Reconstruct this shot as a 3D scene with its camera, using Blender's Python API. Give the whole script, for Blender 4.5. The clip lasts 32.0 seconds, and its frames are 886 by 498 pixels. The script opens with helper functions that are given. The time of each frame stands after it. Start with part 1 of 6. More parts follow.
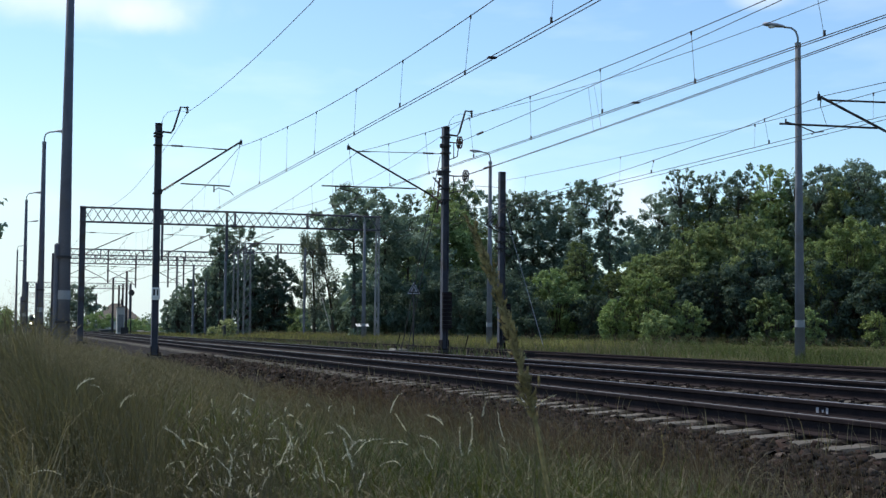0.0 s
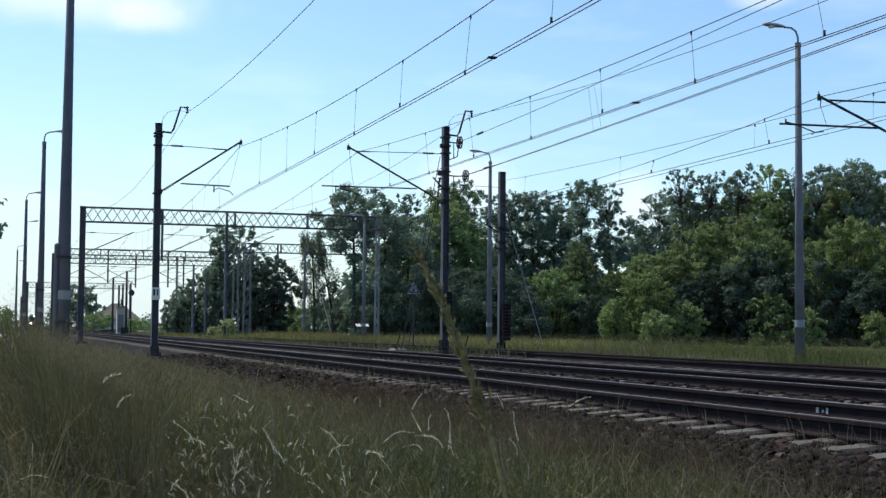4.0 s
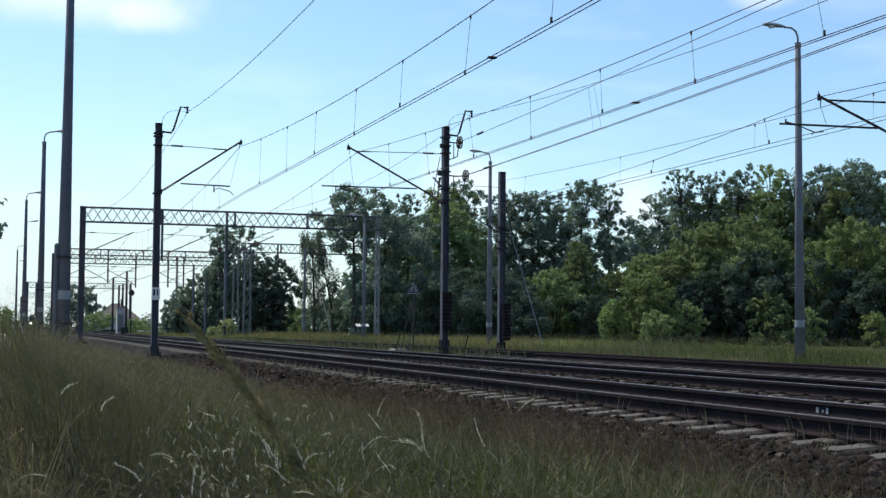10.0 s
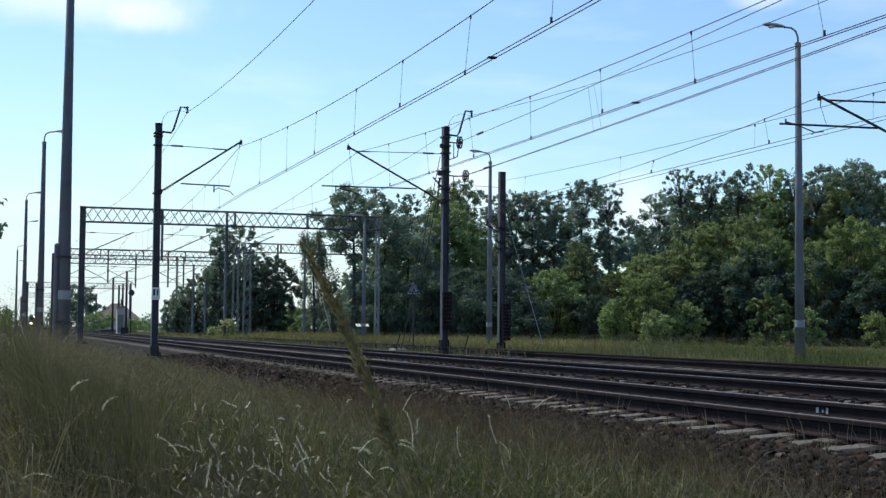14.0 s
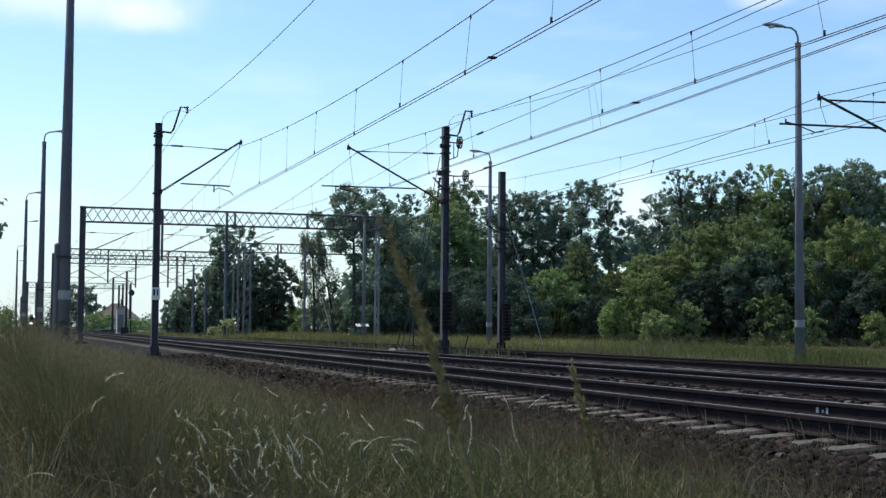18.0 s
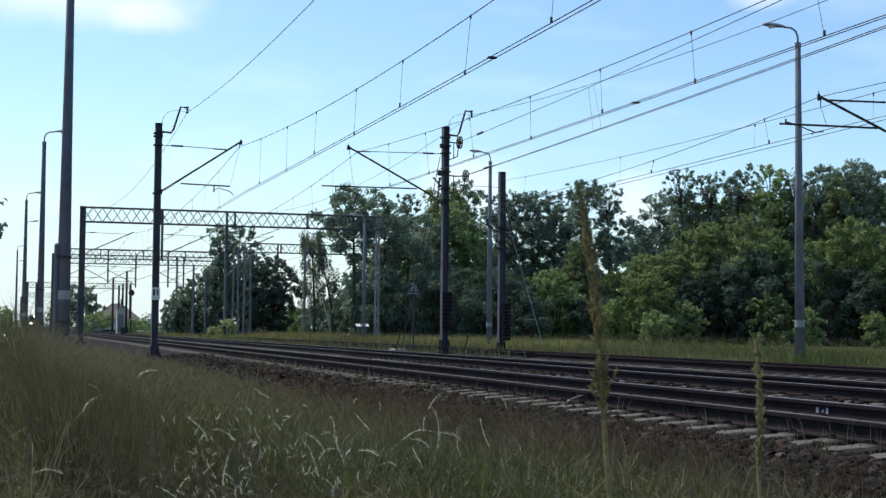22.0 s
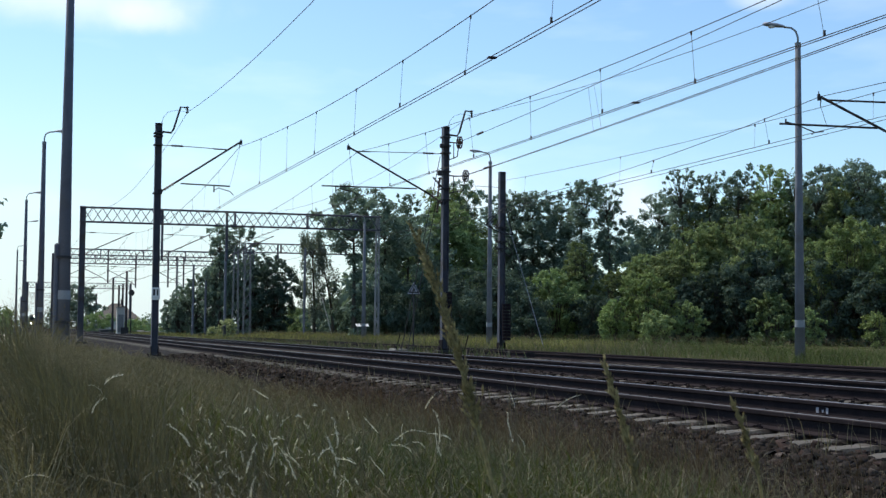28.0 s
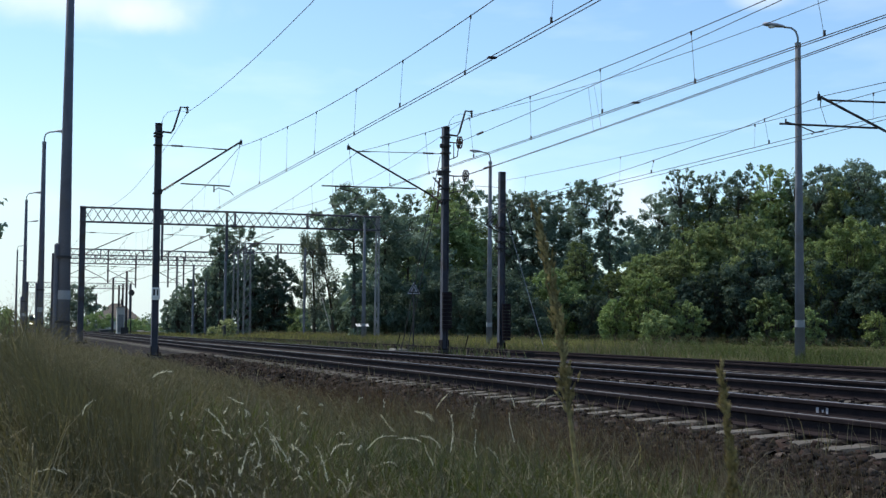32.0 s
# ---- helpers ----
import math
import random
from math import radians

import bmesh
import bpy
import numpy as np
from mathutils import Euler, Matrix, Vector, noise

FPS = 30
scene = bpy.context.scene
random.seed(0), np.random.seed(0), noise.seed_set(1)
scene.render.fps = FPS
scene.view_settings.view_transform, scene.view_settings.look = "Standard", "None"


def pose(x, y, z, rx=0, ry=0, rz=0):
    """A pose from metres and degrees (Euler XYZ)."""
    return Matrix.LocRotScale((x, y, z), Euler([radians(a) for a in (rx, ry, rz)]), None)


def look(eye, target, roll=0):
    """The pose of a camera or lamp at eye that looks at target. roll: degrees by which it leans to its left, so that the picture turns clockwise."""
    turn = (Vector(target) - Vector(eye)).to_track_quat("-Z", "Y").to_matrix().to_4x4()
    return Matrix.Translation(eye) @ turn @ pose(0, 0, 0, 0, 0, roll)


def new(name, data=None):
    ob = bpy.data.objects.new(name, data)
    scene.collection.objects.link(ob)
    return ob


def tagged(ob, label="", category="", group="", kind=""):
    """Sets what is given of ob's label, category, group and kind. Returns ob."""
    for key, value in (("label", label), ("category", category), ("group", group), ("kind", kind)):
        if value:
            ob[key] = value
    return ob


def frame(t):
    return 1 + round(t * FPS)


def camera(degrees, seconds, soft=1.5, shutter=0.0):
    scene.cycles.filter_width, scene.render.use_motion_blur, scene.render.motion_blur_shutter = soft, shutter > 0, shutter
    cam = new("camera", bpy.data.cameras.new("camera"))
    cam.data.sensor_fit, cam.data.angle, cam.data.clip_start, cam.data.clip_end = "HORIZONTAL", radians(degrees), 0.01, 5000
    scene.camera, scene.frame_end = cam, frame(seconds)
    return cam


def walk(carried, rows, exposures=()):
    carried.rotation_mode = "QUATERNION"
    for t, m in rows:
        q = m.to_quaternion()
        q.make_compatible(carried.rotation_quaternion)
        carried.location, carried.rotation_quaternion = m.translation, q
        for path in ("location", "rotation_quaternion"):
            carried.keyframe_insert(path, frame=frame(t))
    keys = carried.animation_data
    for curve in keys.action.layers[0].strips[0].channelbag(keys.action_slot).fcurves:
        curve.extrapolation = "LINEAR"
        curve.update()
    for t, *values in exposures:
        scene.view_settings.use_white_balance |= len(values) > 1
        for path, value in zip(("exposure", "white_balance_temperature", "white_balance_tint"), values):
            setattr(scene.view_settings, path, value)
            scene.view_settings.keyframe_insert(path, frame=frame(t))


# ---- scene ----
cam = camera(35.7, 32.0, soft=1.4, shutter=0.5)
cam.data.dof.use_dof, cam.data.dof.focus_distance, cam.data.dof.aperture_fstop = True, 60.0, 20.0
EYE = (0.0, 0.0, 1.338)
_aim = (math.sin(radians(17.49)) * math.cos(radians(3.34)), math.cos(radians(17.49)) * math.cos(radians(3.34)),
        1.338 + math.sin(radians(3.34)))
walk(cam, [(0.0, look(EYE, _aim, 0.48)), (32.0, look(EYE, _aim, 0.48))], exposures=[(0.0, 0.12), (32.0, 0.12)])

# ---- light: high summer sun, ahead of the viewer and to the left ----
SUN_AZ, SUN_EL = -30.0, 57.0
world = bpy.data.worlds.new("sky")
scene.world = world
world.use_nodes = True


def sky_nodes():
    nt = world.node_tree
    nt.nodes.clear()
    out = nt.nodes.new("ShaderNodeOutputWorld")
    bg = nt.nodes.new("ShaderNodeBackground")
    sky = nt.nodes.new("ShaderNodeTexSky")
    sky.sky_type = "NISHITA"
    sky.sun_disc = False
    sky.sun_elevation, sky.sun_rotation = radians(SUN_EL), radians(SUN_AZ)
    sky.air_density, sky.dust_density, sky.ozone_density = 1.0, 0.5, 1.5
    tc = nt.nodes.new("ShaderNodeTexCoord")
    mp = nt.nodes.new("ShaderNodeMapping")
    mp.inputs["Scale"].default_value = (4.0, 4.0, 16.0)
    mp.inputs["Location"].default_value = (3.3, 1.7, 0.4)
    nz = nt.nodes.new("ShaderNodeTexNoise")
    nz.inputs["Scale"].default_value = 1.3
    nz.inputs["Detail"].default_value = 5.0
    ramp = nt.nodes.new("ShaderNodeValToRGB")
    ramp.color_ramp.elements[0].position, ramp.color_ramp.elements[1].position = 0.52, 0.80
    mul = nt.nodes.new("ShaderNodeMath")
    mul.operation = "MULTIPLY"
    mul.inputs[1].default_value = 0.2
    mix = nt.nodes.new("ShaderNodeMixRGB")
    mix.inputs["Color2"].default_value = (10.5, 10.6, 10.8, 1)
    nt.links.new(tc.outputs["Generated"], mp.inputs["Vector"])
    nt.links.new(mp.outputs["Vector"], nz.inputs["Vector"])
    nt.links.new(nz.outputs["Fac"], ramp.inputs["Fac"])
    nt.links.new(ramp.outputs["Color"], mul.inputs[0])
    nt.links.new(mul.outputs["Value"], mix.inputs["Fac"])
    tint = nt.nodes.new("ShaderNodeMixRGB")
    tint.blend_type = "MULTIPLY"
    tint.inputs["Fac"].default_value = 1.0
    eastward = nt.nodes.new("ShaderNodeMixRGB")
    eastward.inputs["Color1"].default_value, eastward.inputs["Color2"].default_value = (0.82, 0.965, 1.075, 1), (0.89, 1.04, 1.07, 1)
    nt.links.new(eastward.outputs["Color"], tint.inputs["Color2"])
    nt.links.new(sky.outputs["Color"], tint.inputs["Color1"])
    nt.links.new(tint.outputs["Color"], mix.inputs["Color1"])
    sep = nt.nodes.new("ShaderNodeSeparateXYZ")
    hz = nt.nodes.new("ShaderNodeMapRange")
    hz.interpolation_type = "SMOOTHSTEP"
    hz.inputs["From Min"].default_value, hz.inputs["From Max"].default_value = -0.02, 0.20
    hz.inputs["To Min"].default_value, hz.inputs["To Max"].default_value = 0.85, 0.0
    away = nt.nodes.new("ShaderNodeMapRange")
    away.inputs["From Min"].default_value, away.inputs["From Max"].default_value = 0.1, 0.46
    away.inputs["To Min"].default_value, away.inputs["To Max"].default_value = 1.0, 0.05
    thin = nt.nodes.new("ShaderNodeMath")
    thin.operation = "MULTIPLY"
    nt.links.new(sep.outputs["X"], away.inputs["Value"])
    nt.links.new(hz.outputs["Result"], thin.inputs[0])
    nt.links.new(away.outputs["Result"], thin.inputs[1])
    nt.links.new(away.outputs["Result"], eastward.inputs["Fac"])
    haze = nt.nodes.new("ShaderNodeMixRGB")
    haze.inputs["Color2"].default_value = (4.95, 5.85, 6.2, 1)
    nt.links.new(tc.outputs["Generated"], sep.inputs["Vector"])
    # a few small fair-weather clouds
    puff = nt.nodes.new("ShaderNodeTexNoise")
    puff.inputs["Scale"].default_value, puff.inputs["Detail"].default_value = 26.0, 5.0
    nt.links.new(tc.outputs["Generated"], puff.inputs["Vector"])
    for place, wide, flat, white in (((0.045, 0.974, 0.2265), 0.085, 4.5, 0.55), ((0.0815, 0.973, 0.2165), 0.028, 2.6, 0.4), ((0.428, 0.900, 0.088), 0.028, 1.2, 0.5),
                                     ((0.316, 0.943, 0.104), 0.03, 1.3, 0.5), ((0.496, 0.837, 0.2327), 0.022, 3.0, 0.4)):
        off = nt.nodes.new("ShaderNodeVectorMath")
        off.operation = "SUBTRACT"
        off.inputs[1].default_value = place
        squash = nt.nodes.new("ShaderNodeVectorMath")
        squash.operation = "MULTIPLY"
        squash.inputs[1].default_value = (1, 1, flat)
        far = nt.nodes.new("ShaderNodeVectorMath")
        far.operation = "LENGTH"
        wob = nt.nodes.new("ShaderNodeMath")
        wob.operation = "MULTIPLY_ADD"
        wob.inputs[1].default_value = wide * 1.1
        edge = nt.nodes.new("ShaderNodeMapRange")
        edge.interpolation_type = "SMOOTHSTEP"
        edge.inputs["From Min"].default_value, edge.inputs["From Max"].default_value = wide * 0.7, wide * 2.0
        edge.inputs["To Min"].default_value, edge.inputs["To Max"].default_value = white, 0.0
        over = nt.nodes.new("ShaderNodeMixRGB")
        over.inputs["Color2"].default_value = (7.6, 7.8, 8.0, 1)
        nt.links.new(tc.outputs["Generated"], off.inputs[0])
        nt.links.new(off.outputs["Vector"], squash.inputs[0])
        nt.links.new(squash.outputs["Vector"], far.inputs[0])
        nt.links.new(puff.outputs["Fac"], wob.inputs[0])
        nt.links.new(far.outputs["Value"], wob.inputs[2])
        nt.links.new(wob.outputs["Value"], edge.inputs["Value"])
        nt.links.new(edge.outputs["Result"], over.inputs["Fac"])
        nt.links.new(haze.outputs["Color"] if place[0] == 0.045 else last, over.inputs["Color1"])
        last = over.outputs["Color"]
    nt.links.new(sep.outputs["Z"], hz.inputs["Value"])
    nt.links.new(thin.outputs["Value"], haze.inputs["Fac"])
    nt.links.new(mix.outputs["Color"], haze.inputs["Color1"])
    nt.links.new(last, bg.inputs["Color"])
    bg.inputs["Strength"].default_value = 0.145
    nt.links.new(bg.outputs["Background"], out.inputs["Surface"])


sky_nodes()
sun_data = bpy.data.lights.new("sun", "SUN")
sun_data.energy, sun_data.angle, sun_data.color = 4.0, radians(0.53), (1.0, 0.93, 0.82)
sun = new("sun", sun_data)
_d = Vector((math.sin(radians(SUN_AZ)) * math.cos(radians(SUN_EL)), math.cos(radians(SUN_AZ)) * math.cos(radians(SUN_EL)),
             math.sin(radians(SUN_EL))))
sun.matrix_basis = look(_d * 50, (0, 0, 0))


# ---- materials ----
def material(name, a, b, rough=0.7, metal=0.0, scale=3.0, fine=40.0, bump=0.3, spread=(0.35, 0.65), island=0.0, trans=0.0,
             stain=None, stain_at=(0.55, 0.7), spec=0.5, obj=0.0, through_tint=(1.0, 1.05, 0.78), tree=0.0):
    """Two colours mixed by coarse and fine noise, with relief; island: spread of brightness from piece to piece."""
    m = bpy.data.materials.new(name)
    m.use_nodes = True
    nt = m.node_tree
    p = nt.nodes["Principled BSDF"]
    out = nt.nodes["Material Output"]
    tc = nt.nodes.new("ShaderNodeTexCoord")
    n1 = nt.nodes.new("ShaderNodeTexNoise")
    n1.inputs["Scale"].default_value, n1.inputs["Detail"].default_value = scale, 4.0
    n2 = nt.nodes.new("ShaderNodeTexNoise")
    n2.inputs["Scale"].default_value, n2.inputs["Detail"].default_value = fine, 3.0
    for n in (n1, n2):
        nt.links.new(tc.outputs["Object"], n.inputs["Vector"])
    add = nt.nodes.new("ShaderNodeMath")
    add.operation = "MULTIPLY_ADD"
    add.inputs[1].default_value = 0.45
    nt.links.new(n2.outputs["Fac"], add.inputs[0])
    half = nt.nodes.new("ShaderNodeMath")
    half.operation = "MULTIPLY"
    half.inputs[1].default_value = 0.55
    nt.links.new(n1.outputs["Fac"], half.inputs[0])
    nt.links.new(half.outputs[0], add.inputs[2])
    rp = nt.nodes.new("ShaderNodeValToRGB")
    e = rp.color_ramp.elements
    e[0].position, e[1].position = spread
    e[0].color, e[1].color = (*a, 1), (*b, 1)
    nt.links.new(add.outputs[0], rp.inputs["Fac"])
    col = rp.outputs["Color"]
    if stain:
        n3 = nt.nodes.new("ShaderNodeTexNoise")
        n3.inputs["Scale"].default_value, n3.inputs["Detail"].default_value = scale * 0.6, 6.0
        nt.links.new(tc.outputs["Object"], n3.inputs["Vector"])
        r3 = nt.nodes.new("ShaderNodeValToRGB")
        r3.color_ramp.elements[0].position, r3.color_ramp.elements[1].position = stain_at
        nt.links.new(n3.outputs["Fac"], r3.inputs["Fac"])
        mx = nt.nodes.new("ShaderNodeMixRGB")
        mx.inputs["Color2"].default_value = (*stain, 1)
        nt.links.new(r3.outputs["Color"], mx.inputs["Fac"])
        nt.links.new(col, mx.inputs["Color1"])
        col = mx.outputs["Color"]
    if island or obj:
        hsv = nt.nodes.new("ShaderNodeHueSaturation")
        mr = nt.nodes.new("ShaderNodeMapRange")
        v = island or obj
        mr.inputs["To Min"].default_value, mr.inputs["To Max"].default_value = 1 - v, 1 + v
        if island:
            g = nt.nodes.new("ShaderNodeNewGeometry")
            nt.links.new(g.outputs["Random Per Island"], mr.inputs["Value"])
        else:
            g = nt.nodes.new("ShaderNodeObjectInfo")
            nt.links.new(g.outputs["Random"], mr.inputs["Value"])
        nt.links.new(mr.outputs["Result"], hsv.inputs["Value"])
        nt.links.new(col, hsv.inputs["Color"])
        col = hsv.outputs["Color"]
    if tree:
        who = nt.nodes.new("ShaderNodeObjectInfo")
        own = nt.nodes.new("ShaderNodeHueSaturation")
        for sock, lo, hi in (("Hue", 0.5 - 0.03 * tree, 0.5 + 0.004 * tree), ("Value", 1 - 0.22 * tree, 1 + 0.22 * tree)):
            spread_out = nt.nodes.new("ShaderNodeMapRange")
            spread_out.inputs["To Min"].default_value, spread_out.inputs["To Max"].default_value = lo, hi
            nt.links.new(who.outputs["Random"], spread_out.inputs["Value"])
            nt.links.new(spread_out.outputs["Result"], own.inputs[sock])
        nt.links.new(col, own.inputs["Color"])
        col = own.outputs["Color"]
    nt.links.new(col, p.inputs["Base Color"])
    p.inputs["Roughness"].default_value = rough
    p.inputs["Metallic"].default_value = metal
    p.inputs["Specular IOR Level"].default_value = spec
    if bump:
        bp = nt.nodes.new("ShaderNodeBump")
        bp.inputs["Strength"].default_value = bump
        bp.inputs["Distance"].default_value = 0.01
        nt.links.new(n2.outputs["Fac"], bp.inputs["Height"])
        nt.links.new(bp.outputs["Normal"], p.inputs["Normal"])
    if trans:
        tr = nt.nodes.new("ShaderNodeBsdfTranslucent")
        ms = nt.nodes.new("ShaderNodeMixShader")
        ms.inputs["Fac"].default_value = trans
        br = nt.nodes.new("ShaderNodeMixRGB")
        br.blend_type = "MULTIPLY"
        br.inputs["Fac"].default_value = 1.0
        br.inputs["Color2"].default_value = (*through_tint, 1)
        nt.links.new(col, br.inputs["Color1"])
        nt.links.new(br.outputs["Color"], tr.inputs["Color"])
        nt.links.new(p.outputs["BSDF"], ms.inputs[1])
        nt.links.new(tr.outputs["BSDF"], ms.inputs[2])
        nt.links.new(ms.outputs["Shader"], out.inputs["Surface"])
    return m


def glow(name, colour, strength):
    m = bpy.data.materials.new(name)
    m.use_nodes = True
    p = m.node_tree.nodes["Principled BSDF"]
    p.inputs["Base Color"].default_value = (*colour, 1)
    p.inputs["Emission Color"].default_value = (*colour, 1)
    p.inputs["Emission Strength"].default_value = strength
    return m


EARTH = material("earth_with_dry_grass", (0.030, 0.032, 0.014), (0.080, 0.074, 0.035), 0.95, spec=0.05, scale=0.6, fine=9.0, bump=0.8)
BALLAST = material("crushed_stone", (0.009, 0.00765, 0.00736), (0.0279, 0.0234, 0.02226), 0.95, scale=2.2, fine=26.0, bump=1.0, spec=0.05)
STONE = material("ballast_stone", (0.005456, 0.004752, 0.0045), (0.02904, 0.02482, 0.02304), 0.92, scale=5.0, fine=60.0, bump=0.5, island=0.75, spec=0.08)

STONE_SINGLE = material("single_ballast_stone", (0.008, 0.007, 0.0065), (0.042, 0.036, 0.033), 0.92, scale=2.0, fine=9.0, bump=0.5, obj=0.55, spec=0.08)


def stone_hues(m):
    """Each stone takes one of several quarry colours: brown, grey, reddish, greenish grey."""
    nt = m.node_tree
    p = nt.nodes["Principled BSDF"]
    old = p.inputs["Base Color"].links[0].from_socket
    g = nt.nodes.new("ShaderNodeNewGeometry")
    w = nt.nodes.new("ShaderNodeTexWhiteNoise")
    w.noise_dimensions = "1D"
    r = nt.nodes.new("ShaderNodeValToRGB")
    r.color_ramp.interpolation = "CONSTANT"
    e = r.color_ramp.elements
    e[0].position, e[0].color = 0.0, (1.0, 0.92, 0.84, 1)
    e[1].position, e[1].color = 0.4, (0.95, 1.0, 1.05, 1)
    for at, c in ((0.58, (1.25, 0.98, 0.92, 1)), (0.76, (2.0, 1.9, 1.8, 1)), (0.86, (0.9, 1.0, 0.85, 1)), (0.95, (2.8, 2.7, 2.6, 1))):
        q = e.new(at)
        q.color = c
    mx = nt.nodes.new("ShaderNodeMixRGB")
    mx.blend_type = "MULTIPLY"
    mx.inputs["Fac"].default_value = 1.0
    nt.links.new(g.outputs["Random Per Island"], w.inputs["W"])
    nt.links.new(w.outputs["Value"], r.inputs["Fac"])
    nt.links.new(old, mx.inputs["Color1"])
    nt.links.new(r.outputs["Color"], mx.inputs["Color2"])
    nt.links.new(mx.outputs["Color"], p.inputs["Base Color"])


stone_hues(STONE)
RUST = material("rusty_rail_steel", (0.0114, 0.00936, 0.01188), (0.0252, 0.0186, 0.02063), 0.9, 0.0, scale=4.0, fine=50.0, spec=0.08)
BRIGHT = material("polished_rail_head", (0.10, 0.10, 0.11), (0.18, 0.18, 0.195), 0.42, 1.0, scale=1.2, fine=25.0, bump=0.05)
CONCRETE = material("weathered_concrete", (0.15, 0.145, 0.13), (0.27, 0.26, 0.235), 0.9, scale=2.5, fine=45.0, bump=0.4,
                    stain=(0.10, 0.085, 0.07), obj=0.18)
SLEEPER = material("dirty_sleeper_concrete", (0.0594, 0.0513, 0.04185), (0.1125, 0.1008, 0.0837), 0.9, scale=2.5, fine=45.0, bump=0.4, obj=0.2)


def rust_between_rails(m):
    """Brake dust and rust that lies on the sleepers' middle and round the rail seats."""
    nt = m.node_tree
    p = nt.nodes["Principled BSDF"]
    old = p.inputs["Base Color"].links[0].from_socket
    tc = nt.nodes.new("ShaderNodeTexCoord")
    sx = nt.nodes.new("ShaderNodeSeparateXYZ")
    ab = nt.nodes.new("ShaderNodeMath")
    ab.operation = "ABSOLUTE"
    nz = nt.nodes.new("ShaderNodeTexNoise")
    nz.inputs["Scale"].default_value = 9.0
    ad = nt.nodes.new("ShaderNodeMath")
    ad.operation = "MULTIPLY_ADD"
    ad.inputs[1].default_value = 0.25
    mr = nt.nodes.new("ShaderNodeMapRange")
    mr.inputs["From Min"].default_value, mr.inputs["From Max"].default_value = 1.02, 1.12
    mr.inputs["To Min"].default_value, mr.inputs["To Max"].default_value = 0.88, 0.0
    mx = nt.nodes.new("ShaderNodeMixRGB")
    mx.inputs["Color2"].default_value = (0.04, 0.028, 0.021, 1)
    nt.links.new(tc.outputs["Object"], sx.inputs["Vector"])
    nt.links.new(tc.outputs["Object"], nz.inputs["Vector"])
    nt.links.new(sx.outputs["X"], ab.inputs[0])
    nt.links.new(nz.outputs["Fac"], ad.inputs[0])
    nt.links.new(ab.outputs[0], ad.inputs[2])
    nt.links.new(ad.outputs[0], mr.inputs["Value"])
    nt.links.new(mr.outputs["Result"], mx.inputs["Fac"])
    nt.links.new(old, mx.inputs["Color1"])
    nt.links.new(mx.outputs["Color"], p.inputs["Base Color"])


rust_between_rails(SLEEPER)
POLE = material("grey_spun_concrete", (0.120, 0.125, 0.145), (0.200, 0.208, 0.235), 0.88, scale=1.6, fine=55.0, bump=0.3,
                stain=(0.12, 0.117, 0.112))
# darker copy of the pole concrete: its backlit side is put into the colour
POLE_BACKLIT = material("backlit_grey_pole", (0.076, 0.080, 0.104), (0.128, 0.134, 0.168), 0.85, scale=1.6, fine=55.0, bump=0.3, stain=(0.08, 0.078, 0.08))
STEEL = material("dull_painted_steel", (0.028, 0.027, 0.03), (0.06, 0.057, 0.06), 0.75, 0.0, spec=0.2, scale=2.0, fine=60.0, bump=0.2,
                 stain=(0.07, 0.045, 0.03))
FOOTING = material("dirty_footing_concrete", (0.022, 0.021, 0.020), (0.05, 0.047, 0.043), 0.95, scale=2.5, fine=45.0, bump=0.5, spec=0.1)
MAST = material("grey_mast_paint", (0.053, 0.055, 0.074), (0.096, 0.099, 0.126), 0.65, 0.0, spec=0.3, scale=2.0, fine=60.0, bump=0.2, stain=(0.075, 0.055, 0.045))
GALV = material("galvanised_steel", (0.15, 0.155, 0.16), (0.25, 0.255, 0.26), 0.55, 0.5, scale=3.0, fine=70.0, bump=0.1)
WIRE = material("oxidised_copper_wire", (0.045, 0.04, 0.04), (0.08, 0.07, 0.065), 0.7, 0.3, scale=1.0, fine=20.0, bump=0.0)
PORCELAIN = material("brown_porcelain", (0.045, 0.022, 0.015), (0.07, 0.035, 0.022), 0.3, scale=3.0, fine=30.0, bump=0.0)
WHITE = material("white_enamel", (0.66, 0.66, 0.64), (0.8, 0.8, 0.78), 0.5, scale=3.0, fine=40.0, bump=0.05, stain=(0.5, 0.47, 0.42))
BLACK = material("black_paint", (0.012, 0.012, 0.013), (0.03, 0.03, 0.03), 0.6, scale=4.0, fine=50.0, bump=0.1)
LAMP = material("lamp_housing_grey", (0.24, 0.248, 0.288), (0.336, 0.344, 0.396), 0.5, 0.1, scale=5.0, fine=40.0, bump=0.05)
BAND = material("pale_painted_band", (0.20, 0.21, 0.225), (0.28, 0.29, 0.31), 0.7, scale=3.0, fine=40.0, bump=0.1)
BARK = material("bark", (0.035, 0.028, 0.022), (0.10, 0.085, 0.065), 0.95, scale=3.0, fine=22.0, bump=1.0)
# blue is raised here to put the haze over the wood into the colour
LEAF_DARK = material("dark_green_leaves", (0.124, 0.178, 0.146), (0.247, 0.32, 0.254), 0.6, scale=0.35, fine=2.5, bump=0.0,
                     spec=0.08, island=0.2, trans=0.30, tree=0.8)
LEAF = material("green_leaves", (0.132, 0.192, 0.0914), (0.279, 0.359, 0.157), 0.6, scale=0.35, fine=2.5, bump=0.0, spec=0.08, island=0.2, trans=0.30, tree=1.0)
